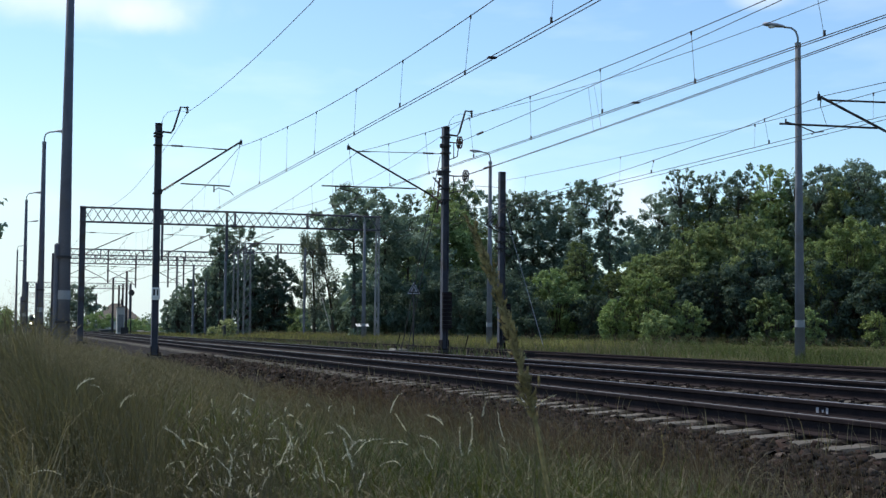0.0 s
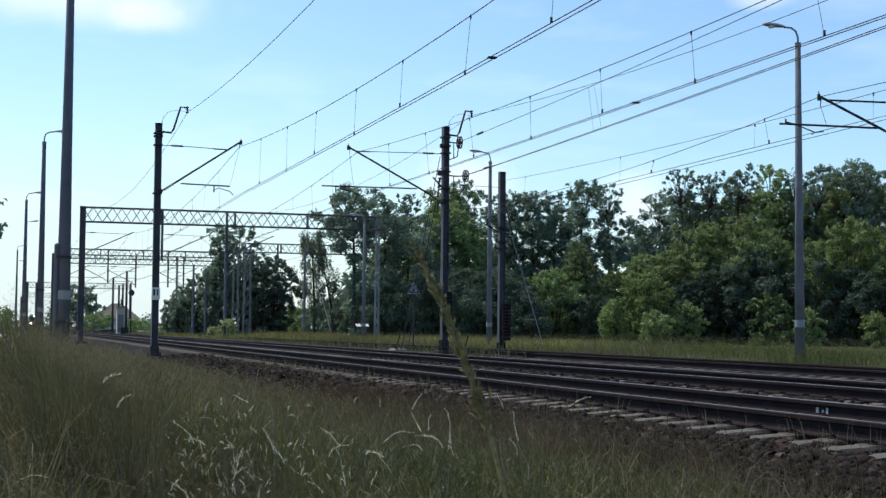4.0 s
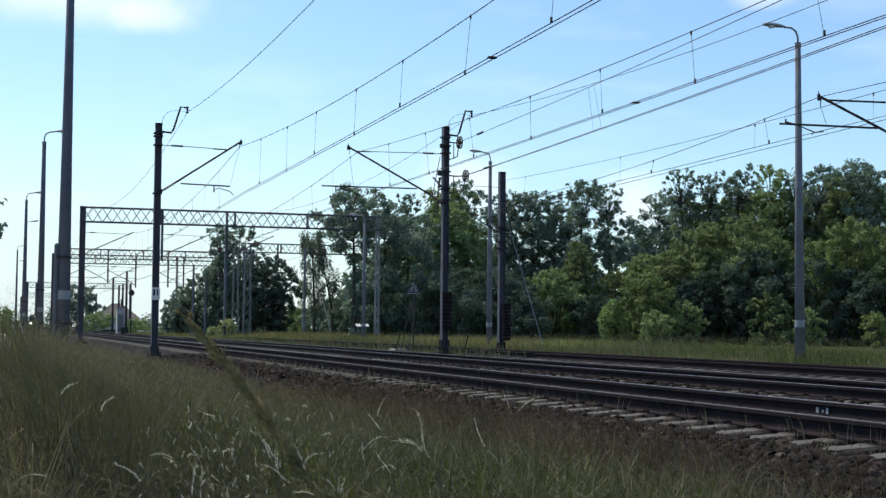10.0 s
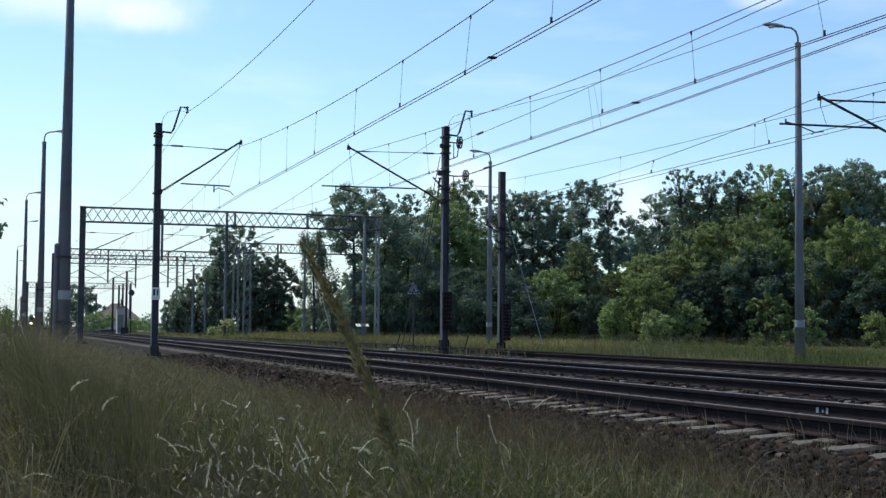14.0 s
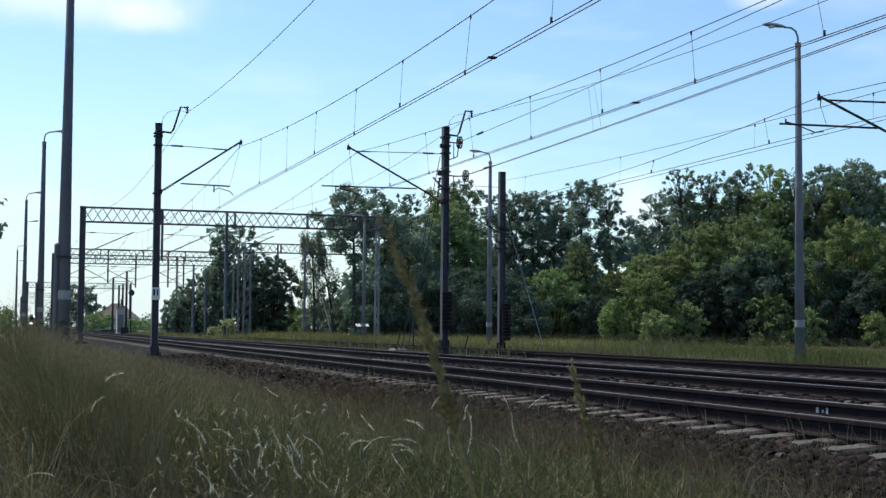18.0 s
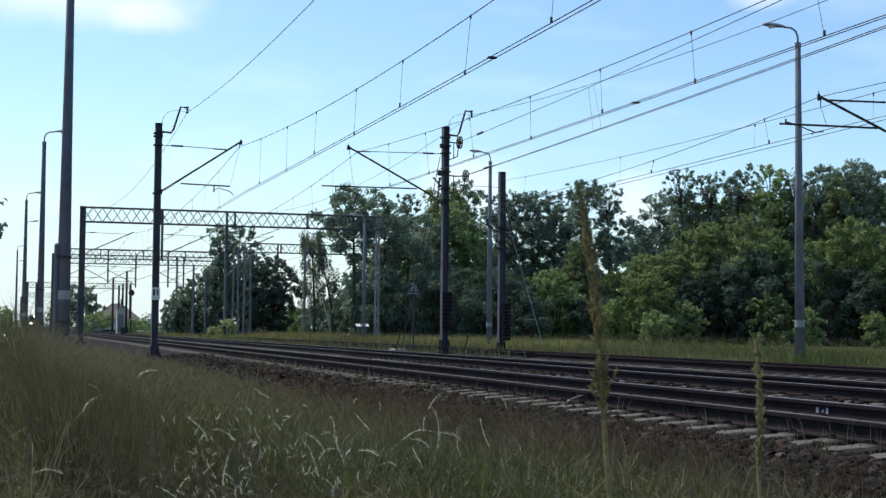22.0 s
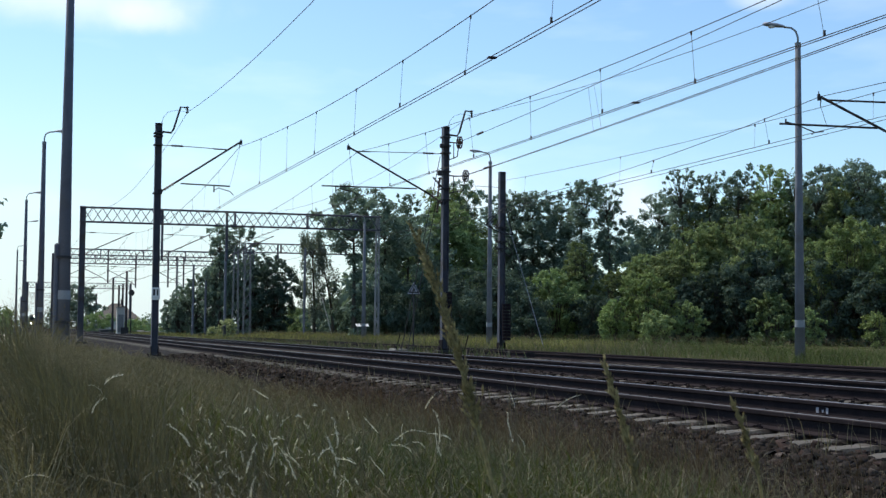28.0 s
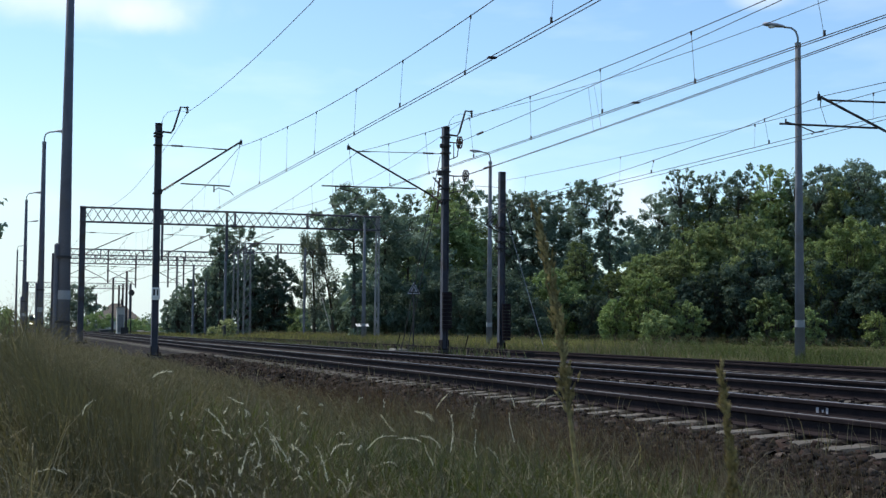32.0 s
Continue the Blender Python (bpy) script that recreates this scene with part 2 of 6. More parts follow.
# green leaves darkened: the shade under the wood is put into the colour
LEAF_SHADE = material("shaded_green_leaves", (0.0584, 0.0902, 0.0734), (0.122, 0.166, 0.128), 0.65, scale=0.35, fine=2.5, bump=0.0, spec=0.06, island=0.2, trans=0.28, tree=0.8)
LEAF_LIGHT = material("light_green_leaves", (0.131, 0.193, 0.0791), (0.272, 0.348, 0.135), 0.6, scale=0.4, fine=2.5, bump=0.0,
                      spec=0.08, island=0.22, trans=0.34, tree=0.6)
LEAF_PALE = material("silvery_leaves", (0.12, 0.14, 0.11), (0.22, 0.25, 0.20), 0.6, scale=0.4, fine=2.5, bump=0.0, spec=0.25, island=0.3, trans=0.40)
LEAF_YELLOW = material("yellow_green_leaves", (0.22, 0.26, 0.12), (0.48, 0.50, 0.31), 0.6, scale=0.6, fine=3.0, bump=0.0,
                       spec=0.25, island=0.3, trans=0.45)
GRASS = material("meadow_grass", (0.06264, 0.06156, 0.033), (0.1534, 0.1426, 0.0825), 0.75, scale=0.9, fine=6.0, bump=0.0, spec=0.12, island=0.24, trans=0.3, through_tint=(0.95, 0.97, 0.72))
GRASS_GREEN = material("fresh_grass", (0.0368, 0.05152, 0.0133), (0.09384, 0.1122, 0.0304), 0.5, scale=1.2, fine=6.0, bump=0.0, spec=0.3, island=0.32, trans=0.35, through_tint=(0.95, 1.0, 0.55))
PANICLE = material("grass_panicles", (0.105, 0.095, 0.062), (0.235, 0.210, 0.146), 0.7, scale=0.8, fine=5.0, bump=0.0, spec=0.15, island=0.35, trans=0.4, through_tint=(1.0, 0.95, 0.72))
DULL = material("dull_worn_rail_head", (0.06, 0.058, 0.06), (0.11, 0.106, 0.106), 0.6, 0.7, scale=1.2, fine=25.0, bump=0.05)
GRASS_DRY = material("dry_grass", (0.105, 0.096, 0.062), (0.205, 0.184, 0.128), 0.8, scale=1.0, fine=8.0, bump=0.0, spec=0.12, island=0.4, trans=0.3, through_tint=(0.95, 0.94, 0.66))
GRASS_FAR = material("trackside_grass", (0.04876, 0.07, 0.0247), (0.1138, 0.136, 0.05225), 0.75, scale=0.25, fine=2.0, bump=0.0, spec=0.08, island=0.25,
                     trans=0.3)
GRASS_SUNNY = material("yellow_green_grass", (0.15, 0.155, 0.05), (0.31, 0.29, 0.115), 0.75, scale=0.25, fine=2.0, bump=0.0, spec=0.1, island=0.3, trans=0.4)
WEED_BROWN = material("brown_weeds", (0.044, 0.036, 0.025), (0.135, 0.108, 0.076), 0.8, scale=1.0, fine=8.0, bump=0.0, spec=0.1, island=0.4, trans=0.25, through_tint=(1.0, 0.85, 0.55))
STRAW = material("seed_head_straw", (0.17, 0.135, 0.05), (0.44, 0.36, 0.16), 0.75, scale=20.0, fine=150.0, bump=0.2, island=0.45, trans=0.35, through_tint=(1.0, 0.92, 0.55))
PALE_HEAD = material("pale_seed_head", (0.66, 0.64, 0.55), (0.90, 0.88, 0.80), 0.7, scale=20.0, fine=120.0, bump=0.1, island=0.3, trans=0.5, through_tint=(1.0, 0.98, 0.85))
GRASS_RED = material("reddish_grass", (0.0558, 0.0387, 0.0252), (0.126, 0.0882, 0.0576), 0.8, scale=1.0, fine=8.0, bump=0.0, spec=0.1, island=0.4, trans=0.3, through_tint=(1.0, 0.92, 0.55))
SAND = material("pale_sandy_path", (0.42, 0.37, 0.28), (0.58, 0.53, 0.42), 0.95, scale=0.8, fine=14.0, bump=0.5)
ROOF = material("grey_roof_tiles", (0.085, 0.07, 0.06), (0.15, 0.125, 0.105), 0.85, scale=1.5, fine=12.0, bump=0.4)
PLASTER = material("pale_plaster", (0.42, 0.41, 0.38), (0.55, 0.53, 0.49), 0.9, scale=1.0, fine=20.0, bump=0.2)
GLASS = material("dark_window_glass", (0.02, 0.024, 0.03), (0.04, 0.045, 0.05), 0.08, scale=1.0, fine=5.0, bump=0.0)
LOCO = material("green_locomotive_paint", (0.03, 0.06, 0.055), (0.06, 0.10, 0.09), 0.45, scale=1.0, fine=15.0, bump=0.05)
LOCO_FRONT = material("dull_yellow_front_paint", (0.25, 0.18, 0.05), (0.34, 0.25, 0.08), 0.5, scale=1.0, fine=15.0, bump=0.05)
HEADLIGHT = glow("headlight_glow", (1.0, 0.93, 0.78), 9.0)


# ---- mesh helpers ----
class Solid:
    """Collects vertices and faces of one mesh."""

    def __init__(self):
        self.v, self.f = [], []

    def box(self, lo, hi, m=None):
        n = len(self.v)
        for z in (lo[2], hi[2]):
            for x, y in ((lo[0], lo[1]), (hi[0], lo[1]), (hi[0], hi[1]), (lo[0], hi[1])):
                p = Vector((x, y, z))
                self.v.append(tuple(m @ p) if m else tuple(p))
        self.f += [tuple(n + i for i in q) for q in ((3, 2, 1, 0), (4, 5, 6, 7), (0, 1, 5, 4), (1, 2, 6, 5), (2, 3, 7, 6), (3, 0, 4, 7))]
        return self

    def chamfered(self, lo, hi, c=0.02, m=None):
        """A box whose upright edges and top rim are chamfered."""
        n = len(self.v)
        (x0, y0, z0), (x1, y1, z1) = lo, hi
        for z, k in ((z0, 0.0), (z1 - c, 0.0), (z1, c)):
            a0, b0, a1, b1 = x0 + k, y0 + k, x1 - k, y1 - k
            for x, y in ((a0 + c, b0), (a1 - c, b0), (a1, b0 + c), (a1, b1 - c), (a1 - c, b1), (a0 + c, b1), (a0, b1 - c), (a0, b0 + c)):
                p = Vector((x, y, z))
                self.v.append(tuple(m @ p) if m else tuple(p))
        for k in (0, 8):
            self.f += [(n + k + i, n + k + (i + 1) % 8, n + k + 8 + (i + 1) % 8, n + k + 8 + i) for i in range(8)]
        self.f += [tuple(n + i for i in range(7, -1, -1)), tuple(n + 16 + i for i in range(8))]
        return self

    def tube(self, pts, r, sides=6, r2=None):
        """A round bar along points; its radius goes from r to r2."""
        pts = [Vector(p) for p in pts]
        r2 = r if r2 is None else r2
        n0, k = len(self.v), len(pts)
        side = None
        for i, p in enumerate(pts):
            d = (pts[min(i + 1, k - 1)] - pts[max(i - 1, 0)]).normalized()
            if side is None:
                side = d.orthogonal().normalized()
            side = (side - d * side.dot(d)).normalized()
            up = d.cross(side)
            rr = r + (r2 - r) * i / max(1, k - 1)
            for j in range(sides):
                a = 2 * math.pi * j / sides
                self.v.append(tuple(p + side * (rr * math.cos(a)) + up * (rr * math.sin(a))))
        for i in range(k - 1):
            for j in range(sides):
                a, b = n0 + i * sides + j, n0 + i * sides + (j + 1) % sides
                self.f.append((a, b, b + sides, a + sides))
        self.f.append(tuple(n0 + j for j in range(sides - 1, -1, -1)))
        self.f.append(tuple(n0 + (k - 1) * sides + j for j in range(sides)))
        return self

    def lathe(self, base, rings, sides=12, axis=(0, 0, 1)):
        """Rings (distance along the axis, radius) about a line from base."""
        base, d = Vector(base), Vector(axis).normalized()
        s = d.orthogonal().normalized()
        u = d.cross(s)
        n0 = len(self.v)
        for h, r in rings:
            for j in range(sides):
                a = 2 * math.pi * j / sides
                self.v.append(tuple(base + d * h + s * (r * math.cos(a)) + u * (r * math.sin(a))))
        for i in range(len(rings) - 1):
            for j in range(sides):
                a, b = n0 + i * sides + j, n0 + i * sides + (j + 1) % sides
                self.f.append((a, b, b + sides, a + sides))
        self.f.append(tuple(n0 + j for j in range(sides - 1, -1, -1)))
        self.f.append(tuple(n0 + (len(rings) - 1) * sides + j for j in range(sides)))
        return self

    def extrude(self, profile, y0, y1, steps=1, axis="y"):
        """A closed profile of (x, z) drawn along y."""
        n, k = len(self.v), len(profile)
        for s in range(steps + 1):
            y = y0 + (y1 - y0) * s / steps
            self.v += [(x, y, z) if axis == "y" else (y, x, z) for x, z in profile]
        for s in range(steps):
            for i in range(k):
                a, b = n + s * k + i, n + s * k + (i + 1) % k
                self.f.append((a, b, b + k, a + k))
        self.f += [tuple(n + i for i in range(k - 1, -1, -1)), tuple(n + steps * k + i for i in range(k))]
        return self

    def insulator(self, a, b, r=0.06, sheds=6):
        a, b = Vector(a), Vector(b)
        ln = (b - a).length
        rings = [(0, 0.015)]
        for i in range(sheds):
            t = (i + 0.2) / sheds * ln
            rings += [(t, 0.025), (t + 0.15 * ln / sheds, r), (t + 0.4 * ln / sheds, r * 0.9), (t + 0.5 * ln / sheds, 0.025)]
        rings.append((ln, 0.015))
        return self.lathe(a, rings, 8, b - a)

    def mesh(self, name, mat, smooth=False):
        me = bpy.data.meshes.new(name)
        me.from_pydata(self.v, [], self.f)
        me.materials.append(mat)
        if smooth:
            me.polygons.foreach_set("use_smooth", [True] * len(me.polygons))
        me.update()
        return me


def part(name, solid, mat, parent=None, label="", smooth=False, at=None):
    ob = new(name, solid.mesh(name, mat, smooth) if isinstance(solid, Solid) else solid)
    if parent is not None:
        ob.parent = parent
    if at is not None:
        ob.matrix_basis = at
    if label:
        tagged(ob, label)
    return ob


def thing(name, label, category, at=None, group="", kind=""):
    ob = new(name)
    ob.empty_display_size = 0.2
    if at is not None:
        ob.matrix_basis = at
    return tagged(ob, label, category, group, kind)


def soup(name, verts, faces, mat, smooth=False):
    """A mesh from numpy arrays: vertices (n, 3) and faces (m, 3 or 4)."""
    me = bpy.data.meshes.new(name)
    verts, faces = np.asarray(verts, np.float32), np.asarray(faces, np.int32)
    m, k = faces.shape
    me.vertices.add(len(verts))
    me.vertices.foreach_set("co", verts.ravel())
    me.loops.add(m * k)
    me.loops.foreach_set("vertex_index", faces.ravel())
    me.polygons.add(m)
    me.polygons.foreach_set("loop_start", np.arange(0, m * k, k, dtype=np.int32))
    me.update(calc_edges=True)
    me.materials.append(mat)
    if smooth:
        me.polygons.foreach_set("use_smooth", [True] * m)
    return me


rng = np.random.default_rng(7)


def sag(a, b, drop, n=14):
    a, b = Vector(a), Vector(b)
    return [a.lerp(b, i / n) - Vector((0, 0, 4 * drop * (i / n) * (1 - i / n))) for i in range(n + 1)]


# ---- ground ----
RAIL = 0.60


def step(a, b, x):
    t = np.clip((x - a) / (b - a), 0, 1)
    return t * t * (3 - 2 * t)


def ground_z(x, y):
    x, y = np.asarray(x, float), np.asarray(y, float)
    z = 0.16 + 0 * x
    z = z + 0.50 * (1 - step(0.0, 2.6, x)) * step(3.0, 9.0, y) * (1 - step(24.0, 34.0, y)) * step(-0.5, 0.05, x)
    z = z + 0.30 * (1 - step(0.05, 0.6, x)) * step(-0.5, 0.0, x) * step(2.5, 5.0, y) * (1 - step(10.0, 16.0, y))
    z = z - 0.06 * step(4.2, 4.6, x) * (1 - step(19.0, 20.5, x))
    z = z + 0.30 * step(19.5, 23.0, x) * (1 - step(60, 140, x))
    z = z + 0.05 * np.sin(x * 0.9 + 0.4 * y) * np.sin(0.7 * y) * (1 - step(3.0, 4.5, x)) * (1 - step(60, 90, y))
    return z


def build_ground():
    xs = np.concatenate([[-3000, -800, -200, -60, -25], np.arange(-12, -1, 0.5), np.arange(-1, 3, 0.125), np.arange(3, 26, 0.5), [30, 40, 55, 75, 110, 170, 300, 900, 3000]])
    ys = np.concatenate([[-1500, -300, -60, -20], np.arange(-8, 60, 1.0), [64, 70, 78, 88, 100, 130, 170, 230, 300, 420, 600, 1000, 2000, 4000]])
    gx, gy = np.meshgrid(xs, ys)
    v = np.stack([gx, gy, ground_z(gx, gy)], -1).reshape(-1, 3)
    nx = len(xs)
    i = np.arange(len(ys) - 1)[:, None] * nx + np.arange(nx - 1)[None]
    f = np.stack([i, i + 1, i + nx + 1, i + nx], -1).reshape(-1, 4)
    tagged(new("ground", soup("ground", v, f, EARTH, True)), "rough grassy earth beside the railway", "ground", kind="structure")
    s = Solid().extrude([(-4.2, 0.0), (-4.0, 0.20), (-0.3, 0.21), (0.05, 0.0)], 26.0, 420.0, 30)
    tagged(part("pavement", s, SAND), "pale sandy path along the grass", "path", kind="structure")


build_ground()

# ---- tracks ----
TRACKS = (7.615, 11.70, 17.10)
RAIL_PROFILE = [(-0.075, -0.172), (0.075, -0.172), (0.075, -0.160), (0.012, -0.140), (0.009, -0.055), (0.036, -0.040), (0.036, -0.010),
                (0.028, -0.001), (-0.028, -0.001), (-0.036, -0.010), (-0.036, -0.040), (-0.009, -0.055), (-0.012, -0.140), (-0.075, -0.160)]


def sleeper_mesh():
    """Concrete sleeper 2.6 m long, waisted in the middle, with sloping ends."""
    s = Solid()
    xs = [(-1.30, -0.045, 0.13), (-1.22, -0.022, 0.14), (-0.95, -0.008, 0.14), (-0.93, 0.0, 0.14), (-0.58, 0.0, 0.14), (-0.50, -0.03, 0.125),
          (-0.2, -0.045, 0.11), (0.2, -0.045, 0.11), (0.50, -0.03, 0.125), (0.58, 0.0, 0.14), (0.93, 0.0, 0.14), (0.95, -0.008, 0.14),
          (1.22, -0.022, 0.14), (1.30, -0.045, 0.13)]
    for x, z, w in xs:
        s.v += [(x, -w, -0.20), (x, -w, z - 0.03), (x, -w + 0.025, z), (x, w - 0.025, z), (x, w, z - 0.03), (x, w, -0.20)]
    for i in range(len(xs) - 1):
        a = i * 6
        s.f += [(a + j, a + j + 1, a + j + 7, a + j + 6) for j in range(5)]
    s.f += [(5, 4, 3, 2, 1, 0), tuple((len(xs) - 1) * 6 + j for j in range(6))]
    return s.mesh("sleeper", SLEEPER)


def clip_mesh():
    """The two spring clips and the plate that hold a rail."""
    s = Solid().box((-0.10, -0.085, -0.172), (0.10, 0.085, -0.164))
    for d in (-1, 1):
        s.tube([(d * 0.10, -0.07, -0.15), (d * 0.14, -0.03, -0.135), (d * 0.09, 0.0, -0.13), (d * 0.06, 0.04, -0.145), (d * 0.13, 0.07, -0.15)], 0.010, 5)
    return s.mesh("clip", RUST)


def build_tracks():
    sl, cl = sleeper_mesh(), clip_mesh()
    offs = (0.0, 0.27, 0.11)
    counts = (210, 150, 90)
    labels = ("railway track on concrete sleepers, the one beside the grass", "railway track with polished rails on concrete sleepers",
              "railway track with rusty rails beside the wood")
    for k, xc in enumerate(TRACKS):
        t = thing("railway_track", labels[k], "track", pose(xc, 0, RAIL), "parallel tracks")
        for d in (-1, 1):
            r = part("rail", Solid().extrude([(x + d * 0.7535, z) for x, z in RAIL_PROFILE], -12, 900, 8), RUST, t, "rusty steel rail")
            top = [(d * 0.7535 - 0.022, -0.001), (d * 0.7535 + 0.022, -0.001), (d * 0.7535 + 0.019, 0.002), (d * 0.7535 - 0.019, 0.002)]
            part("running_surface", Solid().extrude(top, -12, 900, 4), (DULL if k == 0 and d < 0 else BRIGHT) if k < 2 else RUST, r, "worn shiny top of the rail" if k < 2 else "")
        y0 = 0.106 + offs[k]
        for i in range(counts[k]):
            y = y0 + 0.6 * i
            o = part("sleeper", sl, CONCRETE, t, at=pose(random.uniform(-0.015, 0.015), y + random.uniform(-0.02, 0.02), -0.172, 0, 0, random.uniform(-0.4, 0.4)))
            if i < 75 and k < 2:
                for d in (-1, 1):
                    part("clip", cl, RUST, o, at=pose(d * 0.7535, 0, 0.172))
        rest = Solid()
        for i in range(counts[k], 620):
            y = y0 + 0.6 * i
            rest.box((-1.29, y - 0.13, -0.37), (1.29, y + 0.13, -0.18))
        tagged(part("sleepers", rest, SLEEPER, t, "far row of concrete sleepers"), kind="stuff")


def bed_z(x):
    """Top of the ballast across the tracks."""
    z = RAIL - 0.228 + 0.026 * step(8.75, 9.0, x) + 0.014 * step(9.6, 10.4, x)
    for c in TRACKS:
        z = z - 0.03 * (1 - step(0.55, 0.75, np.abs(x - c)))
    lo = 0.175 + (RAIL - 0.242 - 0.175) * np.clip((x - 4.35) / 1.65, 0, 1)
    z = np.where(x < 6.62, RAIL - 0.242 + 0.014 * step(6.35, 6.62, x), z)
    return np.where(x < 6.0, lo, np.where(x > 19.0, 0.28 + 0.05 * (1 - step(19.0, 20.0, x)), z))


def build_ballast():
    xs = np.concatenate([np.arange(3.66, 6.3, 0.12), np.arange(6.3, 20.4, 0.25)])
    ys = np.concatenate([np.arange(-12, 40, 0.4), np.arange(40, 120, 2.0), [150, 200, 300, 450, 700, 900]])
    gx, gy = np.meshgrid(xs, ys)
    z = bed_z(gx) + rng.normal(0, 0.012, gx.shape)
    edge = (gx < 3.7) | (gx > 20.2)
    z[edge] = 0.05
    v = np.stack([gx, gy, z], -1).reshape(-1, 3)
    nx = len(xs)
    i = np.arange(len(ys) - 1)[:, None] * nx + np.arange(nx - 1)[None]
    f = np.stack([i, i + 1, i + nx + 1, i + nx], -1).reshape(-1, 4)
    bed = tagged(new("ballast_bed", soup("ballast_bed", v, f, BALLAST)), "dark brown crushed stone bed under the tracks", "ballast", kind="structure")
    # loose stones: dense on the shoulder, thinner between the tracks
    n1, n2, n3 = 33000, 7000, 5000
    x = np.concatenate([rng.uniform(3.75, 6.6, n1), rng.uniform(6.4, 13.5, n2), rng.uniform(4.4, 6.6, n3)])
    y = np.concatenate([5 + 17 * rng.random(n1) ** 1.5, 6 + 30 * rng.random(n2) ** 1.3, 20 + 30 * rng.random(n3)])
    keep = np.ones(len(x), bool)
    for c in TRACKS[:2]:
        for d in (-1, 1):
            keep &= np.abs(x - c - d * 0.7535) > 0.11
        fy = np.abs(((y - 0.106 - (0.27 if c > 9 else 0.0)) / 0.6 + 0.5) % 1 - 0.5) * 0.6
        keep &= ~((np.abs(x - c) < 1.28) & (fy < 0.145))
    x, y = x[keep], y[keep]
    n = len(x)
    size = (0.014 + 0.034 * rng.random(n) ** 1.3) * np.where(y > 20, 1.5, 1.0)
    cube = np.array([[a, b, c] for c in (-1, 1) for b in (-1, 1) for a in (-1, 1)], float) * 0.75
    p = cube[None] * (1 + rng.uniform(-0.5, 0.45, (n, 8, 3))) * rng.uniform(0.6, 1.25, (n, 1, 3)) * size[:, None, None]
    a, b = rng.uniform(0, 6.28, n), rng.uniform(-1.5, 1.5, n)
    ca, sa, cb, sb = np.cos(a)[:, None], np.sin(a)[:, None], np.cos(b)[:, None], np.sin(b)[:, None]
    px, py, pz = p[..., 0] * ca - p[..., 1] * sa, p[..., 0] * sa + p[..., 1] * ca, p[..., 2]
    py, pz = py * cb - pz * sb, py * sb + pz * cb
    zz = bed_z(x) + rng.uniform(-0.012, 0.026, n)
    v = np.stack([px + x[:, None], py + y[:, None], pz * 0.8 + zz[:, None]], -1).reshape(-1, 3)
    q = np.array([[4, 5, 7, 6], [0, 1, 5, 4], [1, 3, 7, 5], [3, 2, 6, 7], [2, 0, 4, 6]])
    f = (q[None] + 8 * np.arange(n)[:, None, None]).reshape(-1, 4)
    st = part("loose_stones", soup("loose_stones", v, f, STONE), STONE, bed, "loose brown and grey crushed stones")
    tagged(st, kind="stuff")
    # the larger stones lying on the near stretch of the slope
    shapes = []
    for _ in range(10):
        c = Vector((1.0, random.uniform(0.7, 1.0), random.uniform(0.5, 0.8)))
        b = bmesh.new()
        bmesh.ops.create_icosphere(b, subdivisions=1, radius=1.0)
        for w in b.verts:
            w.co = Vector((w.co.x * c.x, w.co.y * c.y, w.co.z * c.z)) * random.uniform(0.72, 1.12)
        me = bpy.data.meshes.new("stone")
        b.to_mesh(me)
        b.free()
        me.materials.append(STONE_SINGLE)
        shapes.append(me)
    for i in range(300):
        x, y = random.uniform(4.7, 6.2), 7.6 + 6.0 * random.random() ** 1.4
        r = random.uniform(0.022, 0.044)
        o = new("stone", shapes[i % 10])
        o.parent = bed
        o.matrix_basis = pose(x, y, float(bed_z(np.array([x]))[0]) + 0.45 * r, random.uniform(-25, 25), random.uniform(-25, 25), random.uniform(0, 360)) @ Matrix.Scale(r, 4)


build_tracks()
build_ballast()


# ---- overhead line ----
def i_beam(h, w, d, t=0.014):
    """An upright steel I-section of width w and depth d."""
    s = Solid()
    for lo, hi in (((-w / 2, -d / 2), (-w / 2 + t, d / 2)), ((w / 2 - t, -d / 2), (w / 2, d / 2)), ((-w / 2 + t, -t / 2), (w / 2 - t, t / 2))):
        s.box((lo[0], lo[1], 0), (hi[0], hi[1], h))
    return s


